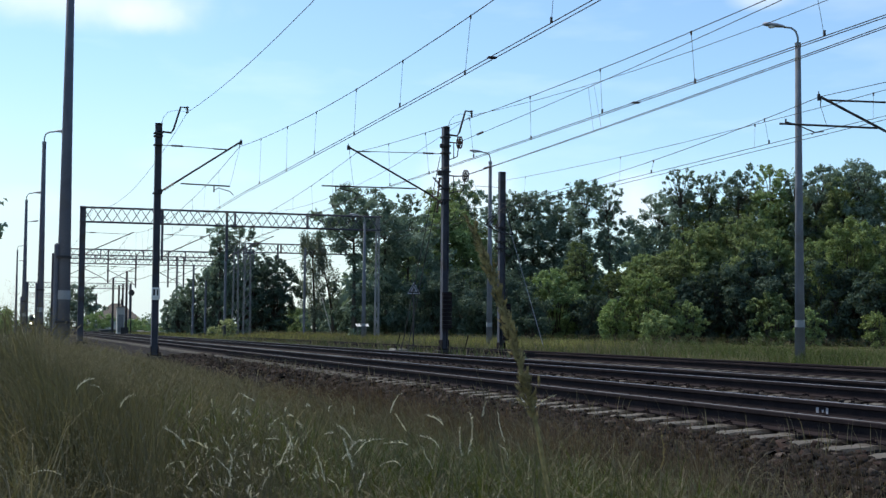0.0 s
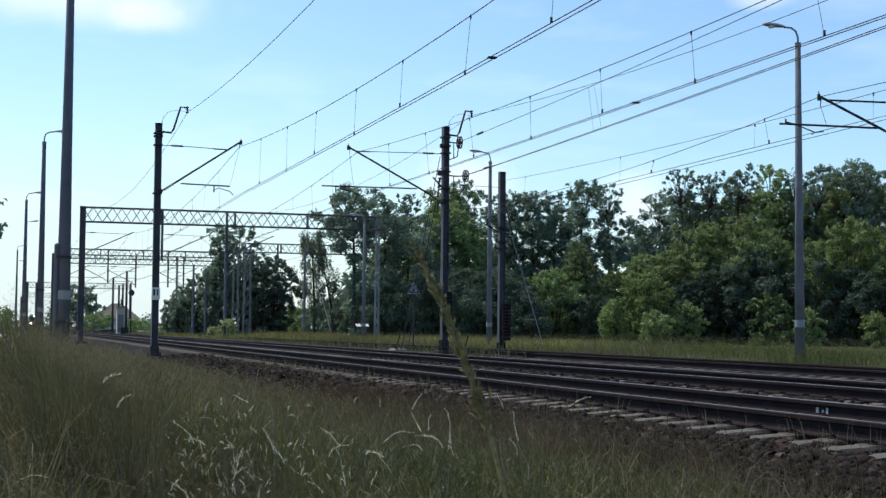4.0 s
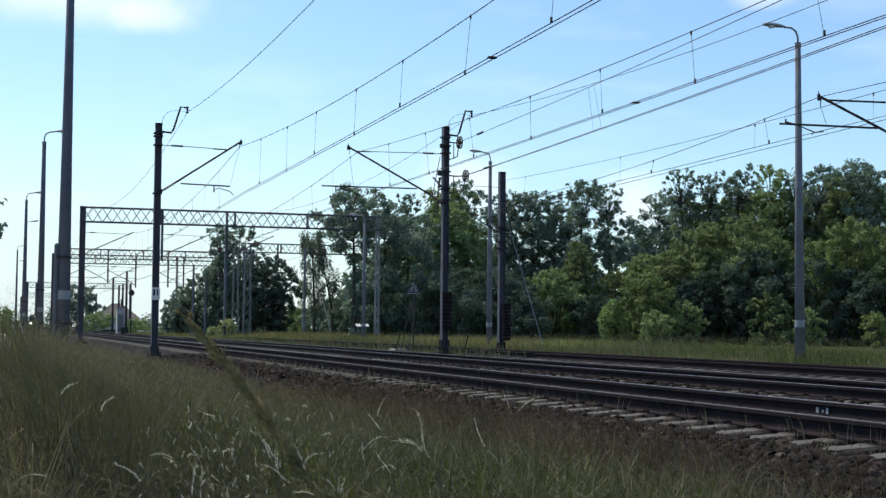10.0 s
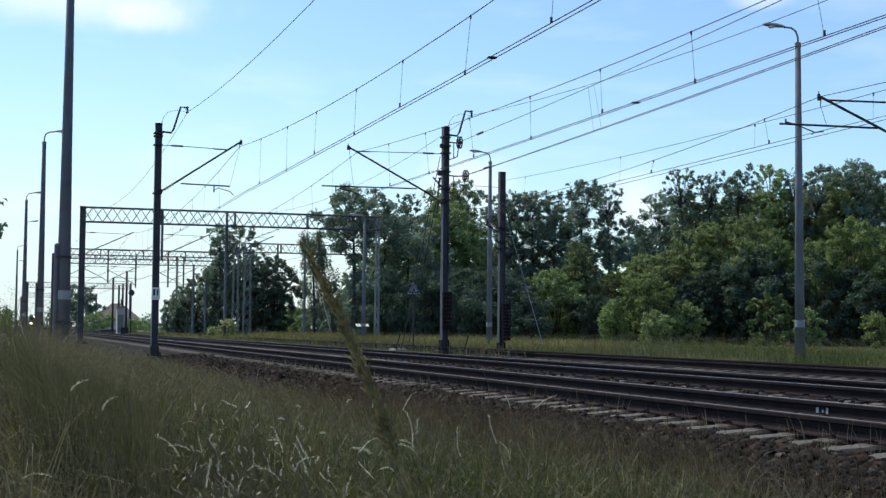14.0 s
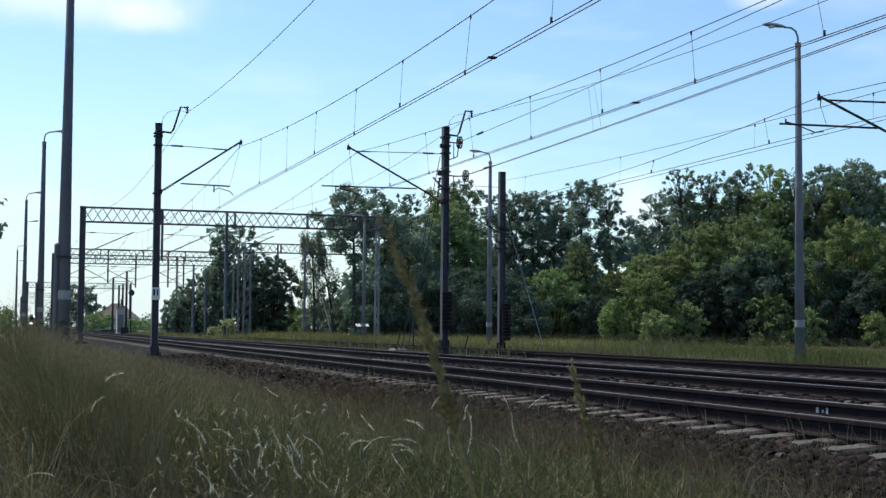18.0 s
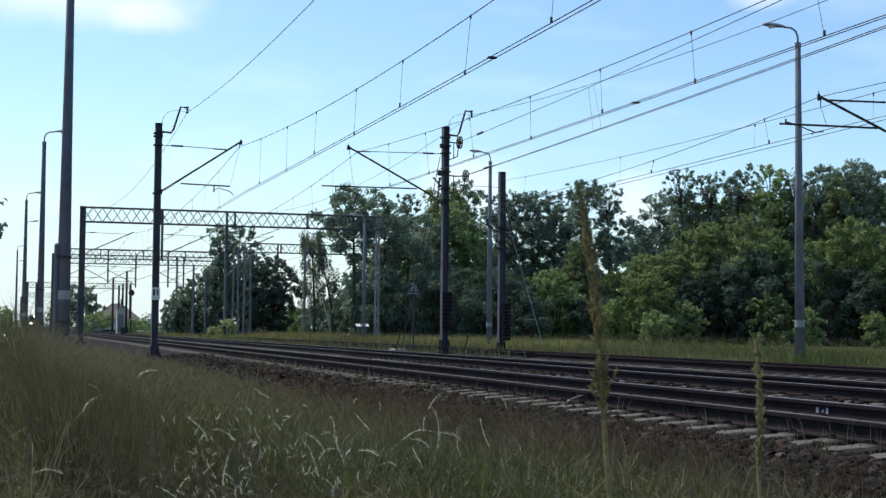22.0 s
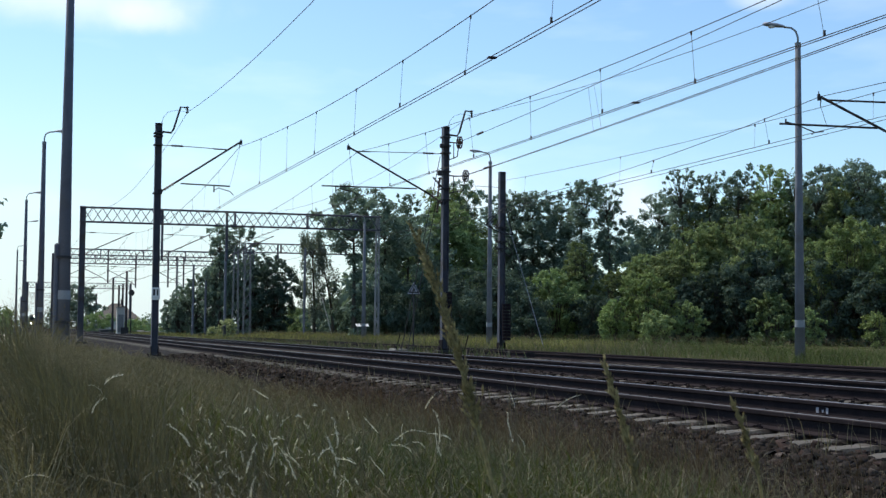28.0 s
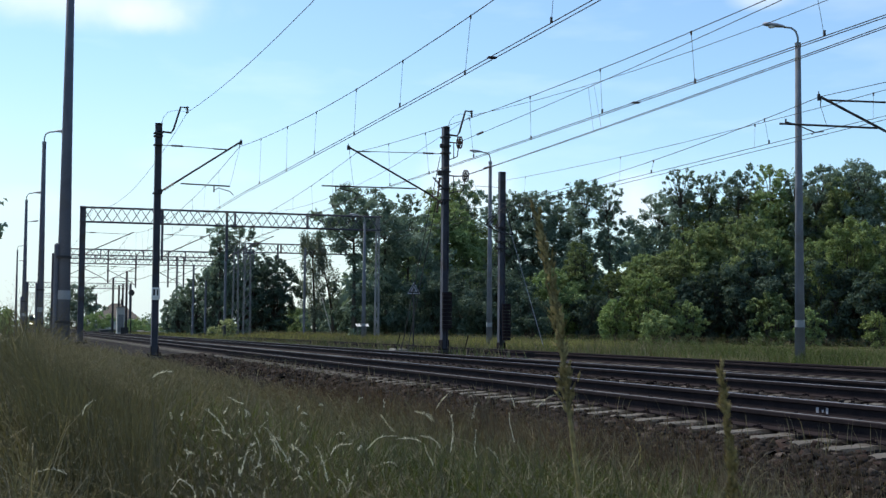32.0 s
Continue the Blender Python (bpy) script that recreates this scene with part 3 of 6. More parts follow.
def cantilever(t, side, hz, reach, top, tie_z, tube, steady, light=False):
    """Inclined arm, tie, registration tube and steady arm at a support; side +1 reaches towards +x. Heights are above the thing's base;
    tube: its ends and height; steady: the ends of the light arm that holds the contact wire."""
    s = side
    x0 = s * 0.12
    a0, a1 = Vector((x0 + s * 0.42, 0, hz + 0.28)), Vector((s * reach, 0, top))
    part("arm", Solid().tube([a0, a1], 0.032, 8), STEEL, t, "inclined steel arm", True)
    part("arm_insulator", Solid().insulator((x0, 0, hz), a0, 0.06, 5), PORCELAIN, t, "brown ribbed insulator")
    part("arm_foot", Solid().box((min(0, x0 + s * 0.03), -0.05, hz - 0.06), (max(0, x0 + s * 0.03), 0.05, hz + 0.06)), STEEL, t)
    k = (tie_z - 0.05 - a0.z) / (a1.z - a0.z)
    tx = a0.x + (a1.x - a0.x) * min(0.95, k)
    part("tie_rod", Solid().tube([(x0 + s * 0.7, 0, tie_z), (tx, 0, tie_z - 0.05)], 0.022 if light else 0.012, 6).tube([(tx - s * 0.5, 0, tie_z - 0.04), (tx, 0, tie_z - 0.05)], 0.022, 6), STEEL, t)
    part("tie_insulator", Solid().tube([(0, 0, tie_z), (x0 + s * 0.32, 0, tie_z)], 0.012, 6).insulator((x0 + s * 0.3, 0, tie_z), (x0 + s * 0.72, 0, tie_z), 0.045, 4), PORCELAIN, t,
         "brown ribbed insulator")
    c = 0.032 if light else 0.045
    part("head_clamp", Solid().chamfered((s * reach - c, -c, top - 0.10), (s * reach + c, c, top + 0.05), 0.015).tube([(s * reach, 0, top + 0.04), (s * reach, 0, top + 0.10)], 0.014, 6).tube([(s * (reach - 0.06), 0, top - 0.05), (s * (reach - 0.04), 0, top - 0.22)], 0.012, 5), STEEL, t)
    u0, u1, uz = tube
    part("registration_tube", Solid().tube([(s * u0, 0, uz + 0.01), (s * u1, 0, uz - 0.02)], 0.024, 8), STEEL, t, smooth=True)
    v0, v1 = steady
    d = 1 if v1 > v0 else -1
    if light:
        part("steady_arm", Solid().tube([(s * v0, 0, uz - 0.04), (s * v0, 0, uz + 0.09)], 0.02, 6)
             .tube([(s * v0, 0, uz + 0.03), (s * (v0 + d * 0.3), 0, uz - 0.03), (s * (v1 - d * 0.22), 0, uz - 0.17), (s * v1, 0, uz - 0.14)], 0.014, 6)
             .tube([(s * (v1 - d * 0.22), 0, uz - 0.17), (s * (v1 - d * 0.3), 0, uz - 0.22)], 0.012, 5), STEEL, t)
    else:
        part("steady_arm", Solid().tube([(s * v0, 0, uz), (s * v0, 0, uz - 0.24)], 0.022, 6)
             .tube([(s * v0, 0, uz - 0.18), (s * (v0 + d * 0.15), 0, uz - 0.09), (s * (v1 - d * 0.1), 0, uz - 0.2), (s * v1, 0, uz - 0.32)], 0.014, 6), STEEL, t)
    part("hanger", Solid().tube([(s * (reach - 0.04), 0, top - 0.22), (s * (u1 if u1 < reach else reach - 0.2), 0, uz)], 0.006, 4), WIRE, t)


def top_bracket(t, side, h):
    """The bent bracket above a mast that carries the earth wire."""
    s = side
    part("bracket", Solid().tube([(0, 0, h - 0.25), (s * 0.42, 0, h - 0.28), (s * 0.5, 0, h - 0.15), (s * 0.72, 0, h + 0.62), (s * 0.96, 0, h + 0.6)], 0.034, 8), STEEL, t, "bent steel bracket", True)
    part("bracket_insulator", Solid().insulator((s * 0.95, 0, h + 0.66), (s * 0.95, 0, h + 0.40), 0.06, 3), PORCELAIN, t)
    part("jumper", Solid().tube([(s * 0.08, 0, h), (s * 0.16, 0, h + 0.25), (s * 0.3, 0, h + 0.42), (s * 0.55, 0, h + 0.5), (s * 0.93, 0, h + 0.46)], 0.007, 5), WIRE, t)


def mast(x, y, z, h, label, w=0.22, d=0.26, base=0.3):
    t = thing("catenary_mast", label, "mast", pose(x, y, z), "catenary masts")
    part("shaft", i_beam(h, w, d), MAST, t, "dark steel column")
    part("cap", Solid().box((-w / 2 - 0.01, -d / 2 - 0.01, h), (w / 2 + 0.01, d / 2 + 0.01, h + 0.015)), MAST, t)
    part("foundation", Solid().chamfered((-base, -base, -0.7), (base, base, 0.02), 0.05), FOOTING, t, "dirty concrete footing")
    fl = Solid().box((-0.24, -0.24, 0.02), (0.24, 0.24, 0.05))
    for a in (-1, 1):
        fl.box((a * 0.12 - 0.01, -0.2, 0.05), (a * 0.12 + 0.01, 0.2, 0.35))
    part("base_plate", fl, RUST, t)
    for a in (-0.19, 0.19):
        for b in (-0.19, 0.19):
            part("bolt", Solid().lathe((a, b, 0.05), [(0, 0.025), (0.03, 0.025), (0.03, 0.014), (0.10, 0.012)], 6), RUST, t)
    return t


def build_masts():
    m = mast(4.70, 47.1, 0.34, 7.87, "dark steel catenary mast with number plate by the grass")
    cantilever(m, 1, 5.58, 2.8, 7.40, 7.15, (0.77, 2.44, 5.86), (1.9, 2.56))
    top_bracket(m, 1, 7.87)
    pl = part("number_plate", Solid().box((-0.14, -0.155, 1.90), (0.14, -0.14, 2.32)), WHITE, m, "white enamel plate with dark bars")
    part("bars", Solid().box((-0.09, -0.160, 2.05), (-0.02, -0.156, 2.26)).box((0.03, -0.160, 2.05), (0.08, -0.156, 2.26)), BLACK, pl)
    for z in (7.55, 7.45, 7.15, 5.5):
        part("clamp", Solid().box((-0.16, -0.15, z - 0.02), (0.14, 0.15, z + 0.02)), STEEL, m)

    m = mast(14.40, 45.5, 0.62, 7.76, "heavy steel tensioning mast with pulleys and weights", 0.21, 0.27, 0.28)
    cantilever(m, -1, 5.10, 3.48, 6.91, 6.82, (1.03, 4.39, 5.56), (3.9, 3.15))
    top_bracket(m, 1, 7.76)
    for z, r in ((7.25, 0.2), (6.08, 0.2)):
        px = 0.48 if z > 7 else 0.71
        rim = [(px, r * math.cos(a * math.pi / 9), z + r * math.sin(a * math.pi / 9)) for a in range(19)]
        wheel = Solid().tube(rim, 0.024, 6).tube([(u + 0.07, v, w) for u, v, w in rim], 0.024, 6).lathe((px - 0.04, 0, z), [(0, 0.045), (0.15, 0.045)], 10, (1, 0, 0))
        for a in range(6):
            wheel.tube([(px, 0, z), (px, r * math.cos(a * math.pi / 3), z + r * math.sin(a * math.pi / 3))], 0.012, 5)
        q = part("pulley", wheel, STEEL, m, "spoked steel tension wheel")
        part("pulley_frame", Solid().tube([(0.12, 0, z + 0.0), (0.35, 0, z - 0.02), (px, 0, z)], 0.022, 6).tube([(0.15, 0, z - 0.62), (px - 0.05, 0, z - 0.5), (px + 0.02, 0, z)], 0.02, 6)
             .tube([(0.30, 0, z - 0.58), (0.30, 0, z)], 0.015, 5), STEEL, q)
    for x0, z0, x1 in ((-0.16, 6.75, -1.35), (-0.14, 5.95, -1.12)):
        part("stay_rod", Solid().tube([(x0, 0.1, z0), (x1, 0.9, -0.4)], 0.014, 5), STEEL, m)
    part("side_bracket", Solid().tube([(-0.48, -0.1, 5.98), (-0.1, -0.1, 5.6)], 0.028, 6).chamfered((-0.30, -0.16, 6.05), (-0.12, -0.02, 6.22), 0.02), STEEL, m)
    part("terminal_box", Solid().chamfered((-0.24, -0.2, 7.02), (-0.12, -0.06, 7.16), 0.02), STEEL, m)
    for z in (7.4, 7.1, 6.85, 6.2, 5.6, 5.2):
        part("clamp", Solid().box((-0.15, -0.16, z - 0.025), (0.15, 0.16, z + 0.025)), STEEL, m)
    for i in range(9):
        part("weight", Solid().lathe((0.0, -0.32, 0.75 + i * 0.14), [(0, 0.02), (0, 0.17), (0.125, 0.17), (0.125, 0.02)], 12), RUST, m, "round iron tension weight")
    part("weight_rod", Solid().tube([(0.0, -0.32, 0.7), (0.0, -0.32, 2.6)], 0.015, 5), STEEL, m)
    for dz, x0 in ((5.6, -0.22), (5.05, -0.25), (5.9, -0.2)):
        part("side_insulator", Solid().tube([(0, 0, dz), (x0, 0, dz + 0.1)], 0.014, 5).insulator((x0, 0, dz + 0.1), (x0 - 0.05, 0, dz - 0.3), 0.055, 4), PORCELAIN, m)

    m = mast(19.80, 54.6, 0.45, 7.55, "plain grey steel mast beyond the third track", 0.25, 0.26)
    for z in (4.6, 5.2, 4.3):
        part("clamp", Solid().box((-0.20, -0.17, z - 0.03), (0.20, 0.17, z + 0.03)).tube([(-0.35, -0.1, z + 0.1), (0.4, 0.1, z - 0.3)], 0.025, 6), STEEL, m)
    part("stay_wire", Solid().tube([(0.1, 0, 5.2), (1.9, -0.6, -0.4)], 0.014, 5), WIRE, m)
    for i in range(11):
        part("weight", Solid().lathe((0.12, -0.34, 0.45 + i * 0.14), [(0, 0.02), (0, 0.18), (0.125, 0.18), (0.125, 0.02)], 12), RUST, m, "round iron tension weight")
    part("weight_rod", Solid().tube([(0.12, -0.34, 0.4), (0.12, -0.34, 2.6)], 0.015, 5), STEEL, m)
    part("tension_frame", Solid().tube([(-0.82, -0.2, 5.25), (0.1, -0.2, 6.1), (0.42, -0.2, 4.9)], 0.03, 6).tube([(-0.85, -0.2, 5.3), (0.0, -0.2, 4.92), (0.42, -0.2, 4.9)], 0.026, 6)
         .tube([(-0.4, -0.2, 5.1), (0.1, -0.2, 5.7)], 0.02, 5), STEEL, m, "triangular steel tension frame")
    rim = [(-0.5 + 0.22 * math.cos(a * math.pi / 8), -0.25, 5.42 + 0.22 * math.sin(a * math.pi / 8)) for a in range(17)]
    part("pulley", Solid().tube(rim, 0.022, 5).lathe((-0.5, -0.29, 5.42), [(0, 0.05), (0.08, 0.05)], 8, (0, 1, 0)), STEEL, m, "steel tension wheel")
    part("guy_cable", Solid().tube([(0.1, 0, 6.0), (1.62, -0.9, 0.0)], 0.017, 5), LAMP, m, "pale guy cable")
    part("cross_wire", Solid().tube([(-2.6, 0, 6.95), (0, 0, 6.9)], 0.01, 5), WIRE, m)

    m = mast(20.1, 26.4, 0.45, 7.9, "dark steel catenary mast beside the wood")
    cantilever(m, -1, 4.83, 3.06, 6.13, 6.10, (1.55, 4.05, 5.48), (3.9, 2.95), True)

    m = mast(4.70, 0.5, 0.34, 7.87, "dark steel catenary mast by the grass, behind")
    cantilever(m, 1, 5.58, 2.8, 7.40, 7.15, (0.77, 2.44, 5.86), (1.9, 2.56))
    top_bracket(m, 1, 7.87)
    m = mast(14.40, -1.0, 0.62, 7.76, "dark steel catenary mast between tracks, behind")
    cantilever(m, -1, 5.10, 3.48, 6.91, 6.82, (1.03, 4.39, 5.56), (3.9, 3.15))


def gantry(y, x0, x1, top, depth, drops, label, lattice_posts=False):
    """Portal of a trussed beam over the tracks on two columns, with drop posts that carry arms."""
    g = thing("catenary_gantry", label, "gantry", pose(0, y, 0), "gantries over the tracks")
    n = max(6, round((x1 - x0) / 0.62))
    beam = part("beam", Solid().tube([(x0 - 0.2, -0.22, top), (x1 + 0.2, -0.22, top)], 0.05, 6).tube([(x0 - 0.2, 0.22, top), (x1 + 0.2, 0.22, top)], 0.05, 6)
                .tube([(x0 - 0.2, -0.22, top - depth), (x1 + 0.2, -0.22, top - depth)], 0.05, 6).tube([(x0 - 0.2, 0.22, top - depth), (x1 + 0.2, 0.22, top - depth)], 0.05, 6),
                MAST, g, "trussed steel beam")
    for d, ph in ((-0.22, 0), (0.22, 1)):
        for i in range(n):
            a, b = x0 + (x1 - x0) * i / n, x0 + (x1 - x0) * (i + 1) / n
            za, zb = (top, top - depth) if (i + ph) % 2 else (top - depth, top)
            part("brace", Solid().tube([(a, d, za), (b, d, zb)], 0.034, 4), MAST, beam)
    for i in range(1, 4):
        x = x0 + (x1 - x0) * i / 4
        part("upright", Solid().box((x - 0.04, -0.24, top - depth), (x + 0.04, 0.24, top)), MAST, beam)
    for x in (x0, x1):
        if lattice_posts or x > 24:
            s = Solid()
            half = 0.35 if lattice_posts else 0.13
            for a in (-half, half):
                for b in (-half, half):
                    s.tube([(x + a, b, 0), (x + a * 0.7, b * 0.7, top)], 0.05, 4)
            for i in range(12):
                za, zb = top * i / 12, top * (i + 1) / 12
                for b in (-half, half):
                    s.tube([(x - half, b, za), (x + half * 0.9, b, zb)], 0.025, 4)
            part("lattice_post", s, GALV, g, "grey lattice column")
        else:
            part("post", Solid().box((x - 0.19, -0.16, 0.2), (x - 0.17, 0.16, top + 0.08)).box((x + 0.17, -0.16, 0.2), (x + 0.19, 0.16, top + 0.08)).box((x - 0.17, -0.02, 0.2), (x + 0.17, 0.02, top + 0.08)),
                 MAST, g, "dark steel column")
            part("footing", Solid().chamfered((x - 0.5, -0.5, -0.2), (x + 0.5, 0.5, 0.34), 0.06), FOOTING, g, "dirty concrete footing")
    for x, low in drops:
        part("drop_post", Solid().box((x - 0.075, -0.075, low), (x + 0.075, 0.075, top + 0.05)), MAST, g)
    return g


def gantry_arm(x, y, side, z0, x1, z1):
    """A bracket arm hung from a gantry's post."""
    t = thing("gantry_arm", "inclined steel arm on a gantry post holding the wire", "arm", pose(x, y, 0), "gantry arms")
    s = side
    r = abs(x1 - x)
    part("arm", Solid().tube([(s * 0.35, 0, z0 + 0.25), (s * r, 0, z1)], 0.035, 6), MAST, t)
    part("arm_insulator", Solid().tube([(0, 0, z0), (s * 0.1, 0, z0)], 0.03, 6).insulator((s * 0.1, 0, z0), (s * 0.38, 0, z0 + 0.25), 0.06, 4), PORCELAIN, t, "brown insulator")
    part("tie_rod", Solid().tube([(s * 0.5, 0, z1 - 0.1), (s * (r - 0.3), 0, z1 - 0.15)], 0.014, 5), MAST, t)
    part("tie_insulator", Solid().tube([(0, 0, z1 - 0.1), (s * 0.3, 0, z1 - 0.1)], 0.014, 5).insulator((s * 0.3, 0, z1 - 0.1), (s * 0.75, 0, z1 - 0.1), 0.05, 4), PORCELAIN, t)
    part("registration_tube", Solid().tube([(s * 0.7, 0, z0 + 0.38), (s * (r - 0.2), 0, z0 + 0.35)], 0.024, 5), MAST, t)


def build_gantries():
    gantry(93.0, 4.5, 24.5, 9.15, 0.95, ((9.65, 5.8), (13.95, 5.8)), "long dark trussed gantry across three tracks")
    for x in (4.6, 9.65, 13.95):
        gantry_arm(x, 93.0, 1, 6.0, x + 3.2, 7.6)
    gantry(143.0, 4.5, 21.5, 9.12, 0.95, ((9.5, 5.7), (15.5, 5.4)), "trussed gantry far down the line")
    gantry(154.0, 4.5, 22.0, 9.1, 0.95, ((13.2, 5.6), (18.4, 5.6)), "trussed gantry behind another one")
    for x in (4.6, 9.5, 15.5):
        gantry_arm(x, 143.0, 1, 5.9, x + 3.1, 7.5)
    for x, y, side in ((13.2, 154.0, -1), (18.4, 154.0, -1), (9.5, 143.0, -1)):
        gantry_arm(x, y, side, 5.9, x + side * 3.0, 7.5)
    gantry(255.0, 3.1, 21.0, 9.1, 0.95, (), "distant trussed gantry over the tracks")
    gantry(340.0, 3.4, 20.0, 9.1, 0.95, (), "very distant trussed steel gantry")
    gantry(131.0, 21.7, 34.5, 9.4, 0.85, ((24.6, 8.0),), "grey gantry on lattice columns before the wood", True)
    t = thing("lattice_mast", "grey lattice steel mast beside the tracks", "mast", pose(20.9, 133.0, 0))
    s = Solid()
    for a in (-0.3, 0.3):
        s.tube([(a, -0.3, 0), (a * 0.6, -0.2, 9)], 0.05, 4).tube([(a, 0.3, 0), (a * 0.6, 0.2, 9)], 0.05, 4)
    part("legs", s, GALV, t)
    s = Solid()
    for i in range(14):
        k0, k1 = 1 - 0.4 * i / 14, 1 - 0.4 * (i + 1) / 14
        d = 1 if i % 2 else -1
        s.tube([(-0.3 * d * k0, -0.28, 9 * i / 14), (0.3 * d * k1, -0.28, 9 * (i + 1) / 14)], 0.025, 4)
    part("bracing", s, GALV, t)


def wire(t, name, pts, r=0.008):
    part(name, Solid().tube(pts, r, 4), WIRE, t)


def catenary(pairs, label, mess, cont, twin=0.0, dropsag=1.05, pitch=(3.95, 4.08), back=True, r=0.0085, slant=0.0, first_sag=0.0):
    """One track's overhead line over successive spans: messenger, contact wire, droppers. pairs: (y0, x0), ... at the supports."""
    t = thing("overhead_line", label, "wire", group="overhead lines")
    for s, ((ya, xa), (yb, xb)) in enumerate(zip(pairs, pairs[1:])):
        drop = first_sag if s == 0 and first_sag else dropsag
        m = sag((xa, ya, mess), (xb, yb, mess), drop, 20)
        wire(t, "messenger_wire", m, r * 1.05)
        c = sag((xa, ya, cont), (xb, yb, cont), 0.06, 6)
        wire(t, "contact_wire", c, r)
        if twin:
            wire(t, "contact_wire", [p + Vector((twin, 0, 0.01)) for p in c], r)
        first, gap = pitch
        n = int((yb - ya - 2) / gap)
        m = sag((xa, ya, mess), (xb, yb, mess), drop, 120)
        for i in range(n):
            yy = (yb - first - gap * i) if back else (ya + first + gap * i)
            if yy < ya + 1.5 or yy > yb - 1.5:
                continue
            k = (yy - ya) / (yb - ya)
            p = m[round((k - slant / (yb - ya)) * 120)]
            b = Vector((xa + (xb - xa) * k + (twin if i % 2 else 0), yy + (0.15 if i % 2 else -0.12), cont - 0.24 * k * (1 - k)))
            d = Solid().tube([p, b], 0.0042, 4).box((b.x - 0.015, b.y - 0.015, b.z), (b.x + 0.015, b.y + 0.015, b.z + 0.09))
            part("dropper", d.box((p.x - 0.012, p.y - 0.012, p.z - 0.06), (p.x + 0.012, p.y + 0.012, p.z + 0.02)), WIRE, t)
    return t


def build_wires():
    catenary(((0.5, 7.5), (47.1, 7.45), (93, 7.6), (143, 7.45), (200, 7.6), (255, 7.5), (340, 7.6)), "overhead line above the track beside the grass", 7.56, 5.89, 0.12, 0.82, slant=0.42)
    catenary(((-1.0, 11.75), (45.5, 11.25), (93, 11.8), (143, 11.5), (200, 11.7), (255, 11.6)), "overhead line above the middle track", 7.37, 5.825, 0.12, 0.69, (3.95, 3.95), slant=-0.05)
    catenary(((-20.0, 17.0), (26.4, 17.08), (62.0, 17.1), (93, 17.3), (143, 17.1)), "overhead line above the track by the wood", 6.57, 5.80, 0.0, 0.66, (2.3, 6.0), False, first_sag=0.44)
    e = thing("earth_wire", "thin earth wire along the mast tops", "wire", group="earth wires")
    for a, b, d in (((5.6, 0.5, 8.66), (5.65, 47.1, 8.66), 0.83), ((5.65, 47.1, 8.66), (5.2, 93, 9.2), 1.1), ((5.2, 93, 9.2), (5.2, 143, 9.2), 0.9)):
        wire(e, "strand", sag(a, b, d), 0.008)
    e = thing("earth_wire", "thin earth wire over the tensioning mast", "wire", group="earth wires")
    for a, b, d in (((15.24, -1.0, 8.85), (15.35, 45.5, 8.85), 0.95), ((15.35, 45.5, 8.85), (15.2, 93, 9.2), 1.1)):
        wire(e, "strand", sag(a, b, d), 0.008)
    e = thing("anchored_wire", "overhead wires led to the tensioning mast", "wire")
    wire(e, "messenger_wire", sag((14.9, 45.5, 7.89), (12.3, 0.0, 7.6), 0.235), 0.009)
    wire(e, "contact_wire", sag((15.1, 45.5, 6.72), (12.3, 0.0, 6.2), 0.1), 0.009)
    wire(e, "contact_wire", sag((15.1, 45.5, 6.70), (12.42, 0.0, 6.2), 0.1), 0.009)
    up, low = sag((14.9, 45.5, 7.89), (12.3, 0.0, 7.6), 0.235, 200), sag((15.1, 45.5, 6.72), (12.3, 0.0, 6.2), 0.1, 200)
    for k in (57,):
        part("dropper", Solid().tube([up[k], low[k]], 0.0042, 4).tube([up[k] + Vector((0.05, -0.25, 0)), low[k] + Vector((0.12, -0.25, 0))], 0.0042, 4), WIRE, e)
    part("strain_insulator", Solid().insulator((14.77, 43.2, 7.84), (14.72, 42.4, 7.82), 0.04, 5), PORCELAIN, e)
    part("strain_insulator", Solid().insulator((14.95, 43.0, 6.68), (14.9, 42.2, 6.66), 0.04, 5), PORCELAIN, e)
    e = thing("feeder_wire", "second messenger above the track by the wood", "wire")
    wire(e, "strand", sag((19.6, 54.6, 7.60), (16.2, 0.0, 6.54), 0.507), 0.008)
    up = sag((19.6, 54.6, 7.60), (16.2, 0.0, 6.54), 0.507, 500)
    for k in (36, 130, 216, 267):
        q = up[k]
        f = (62.0 - q.y) / 58.0
        y = (17.6 - 0.7 * f) * q.y / q.x
        f = (62.0 - y) / 58.0
        part("dropper", Solid().tube([q, (17.6 - 0.7 * f, y, 5.72 + 0.1 * f)], 0.0042, 4).box((q.x - 0.012, q.y - 0.012, q.z - 0.06), (q.x + 0.012, q.y + 0.012, q.z + 0.02)), WIRE, e)
    wire(e, "contact_strand", sag((17.6, 62.0, 5.71), (16.9, 4.0, 5.81), 0.05), 0.008)


def wire_clamp(x, y, z):
    """Clamp that joins the two contact wires."""
    t = thing("wire_clamp", "small dark clamp joining two contact wires", "clamp", pose(x, y, z), "wire clamps")
    part("body", Solid().chamfered((-0.012, -0.05, -0.014), (0.132, 0.05, 0.016), 0.006), STEEL, t)


wire_clamp(7.475, 21.3, 5.84)
wire_clamp(11.47, 24.2, 5.77)
build_masts()
build_gantries()
build_wires()


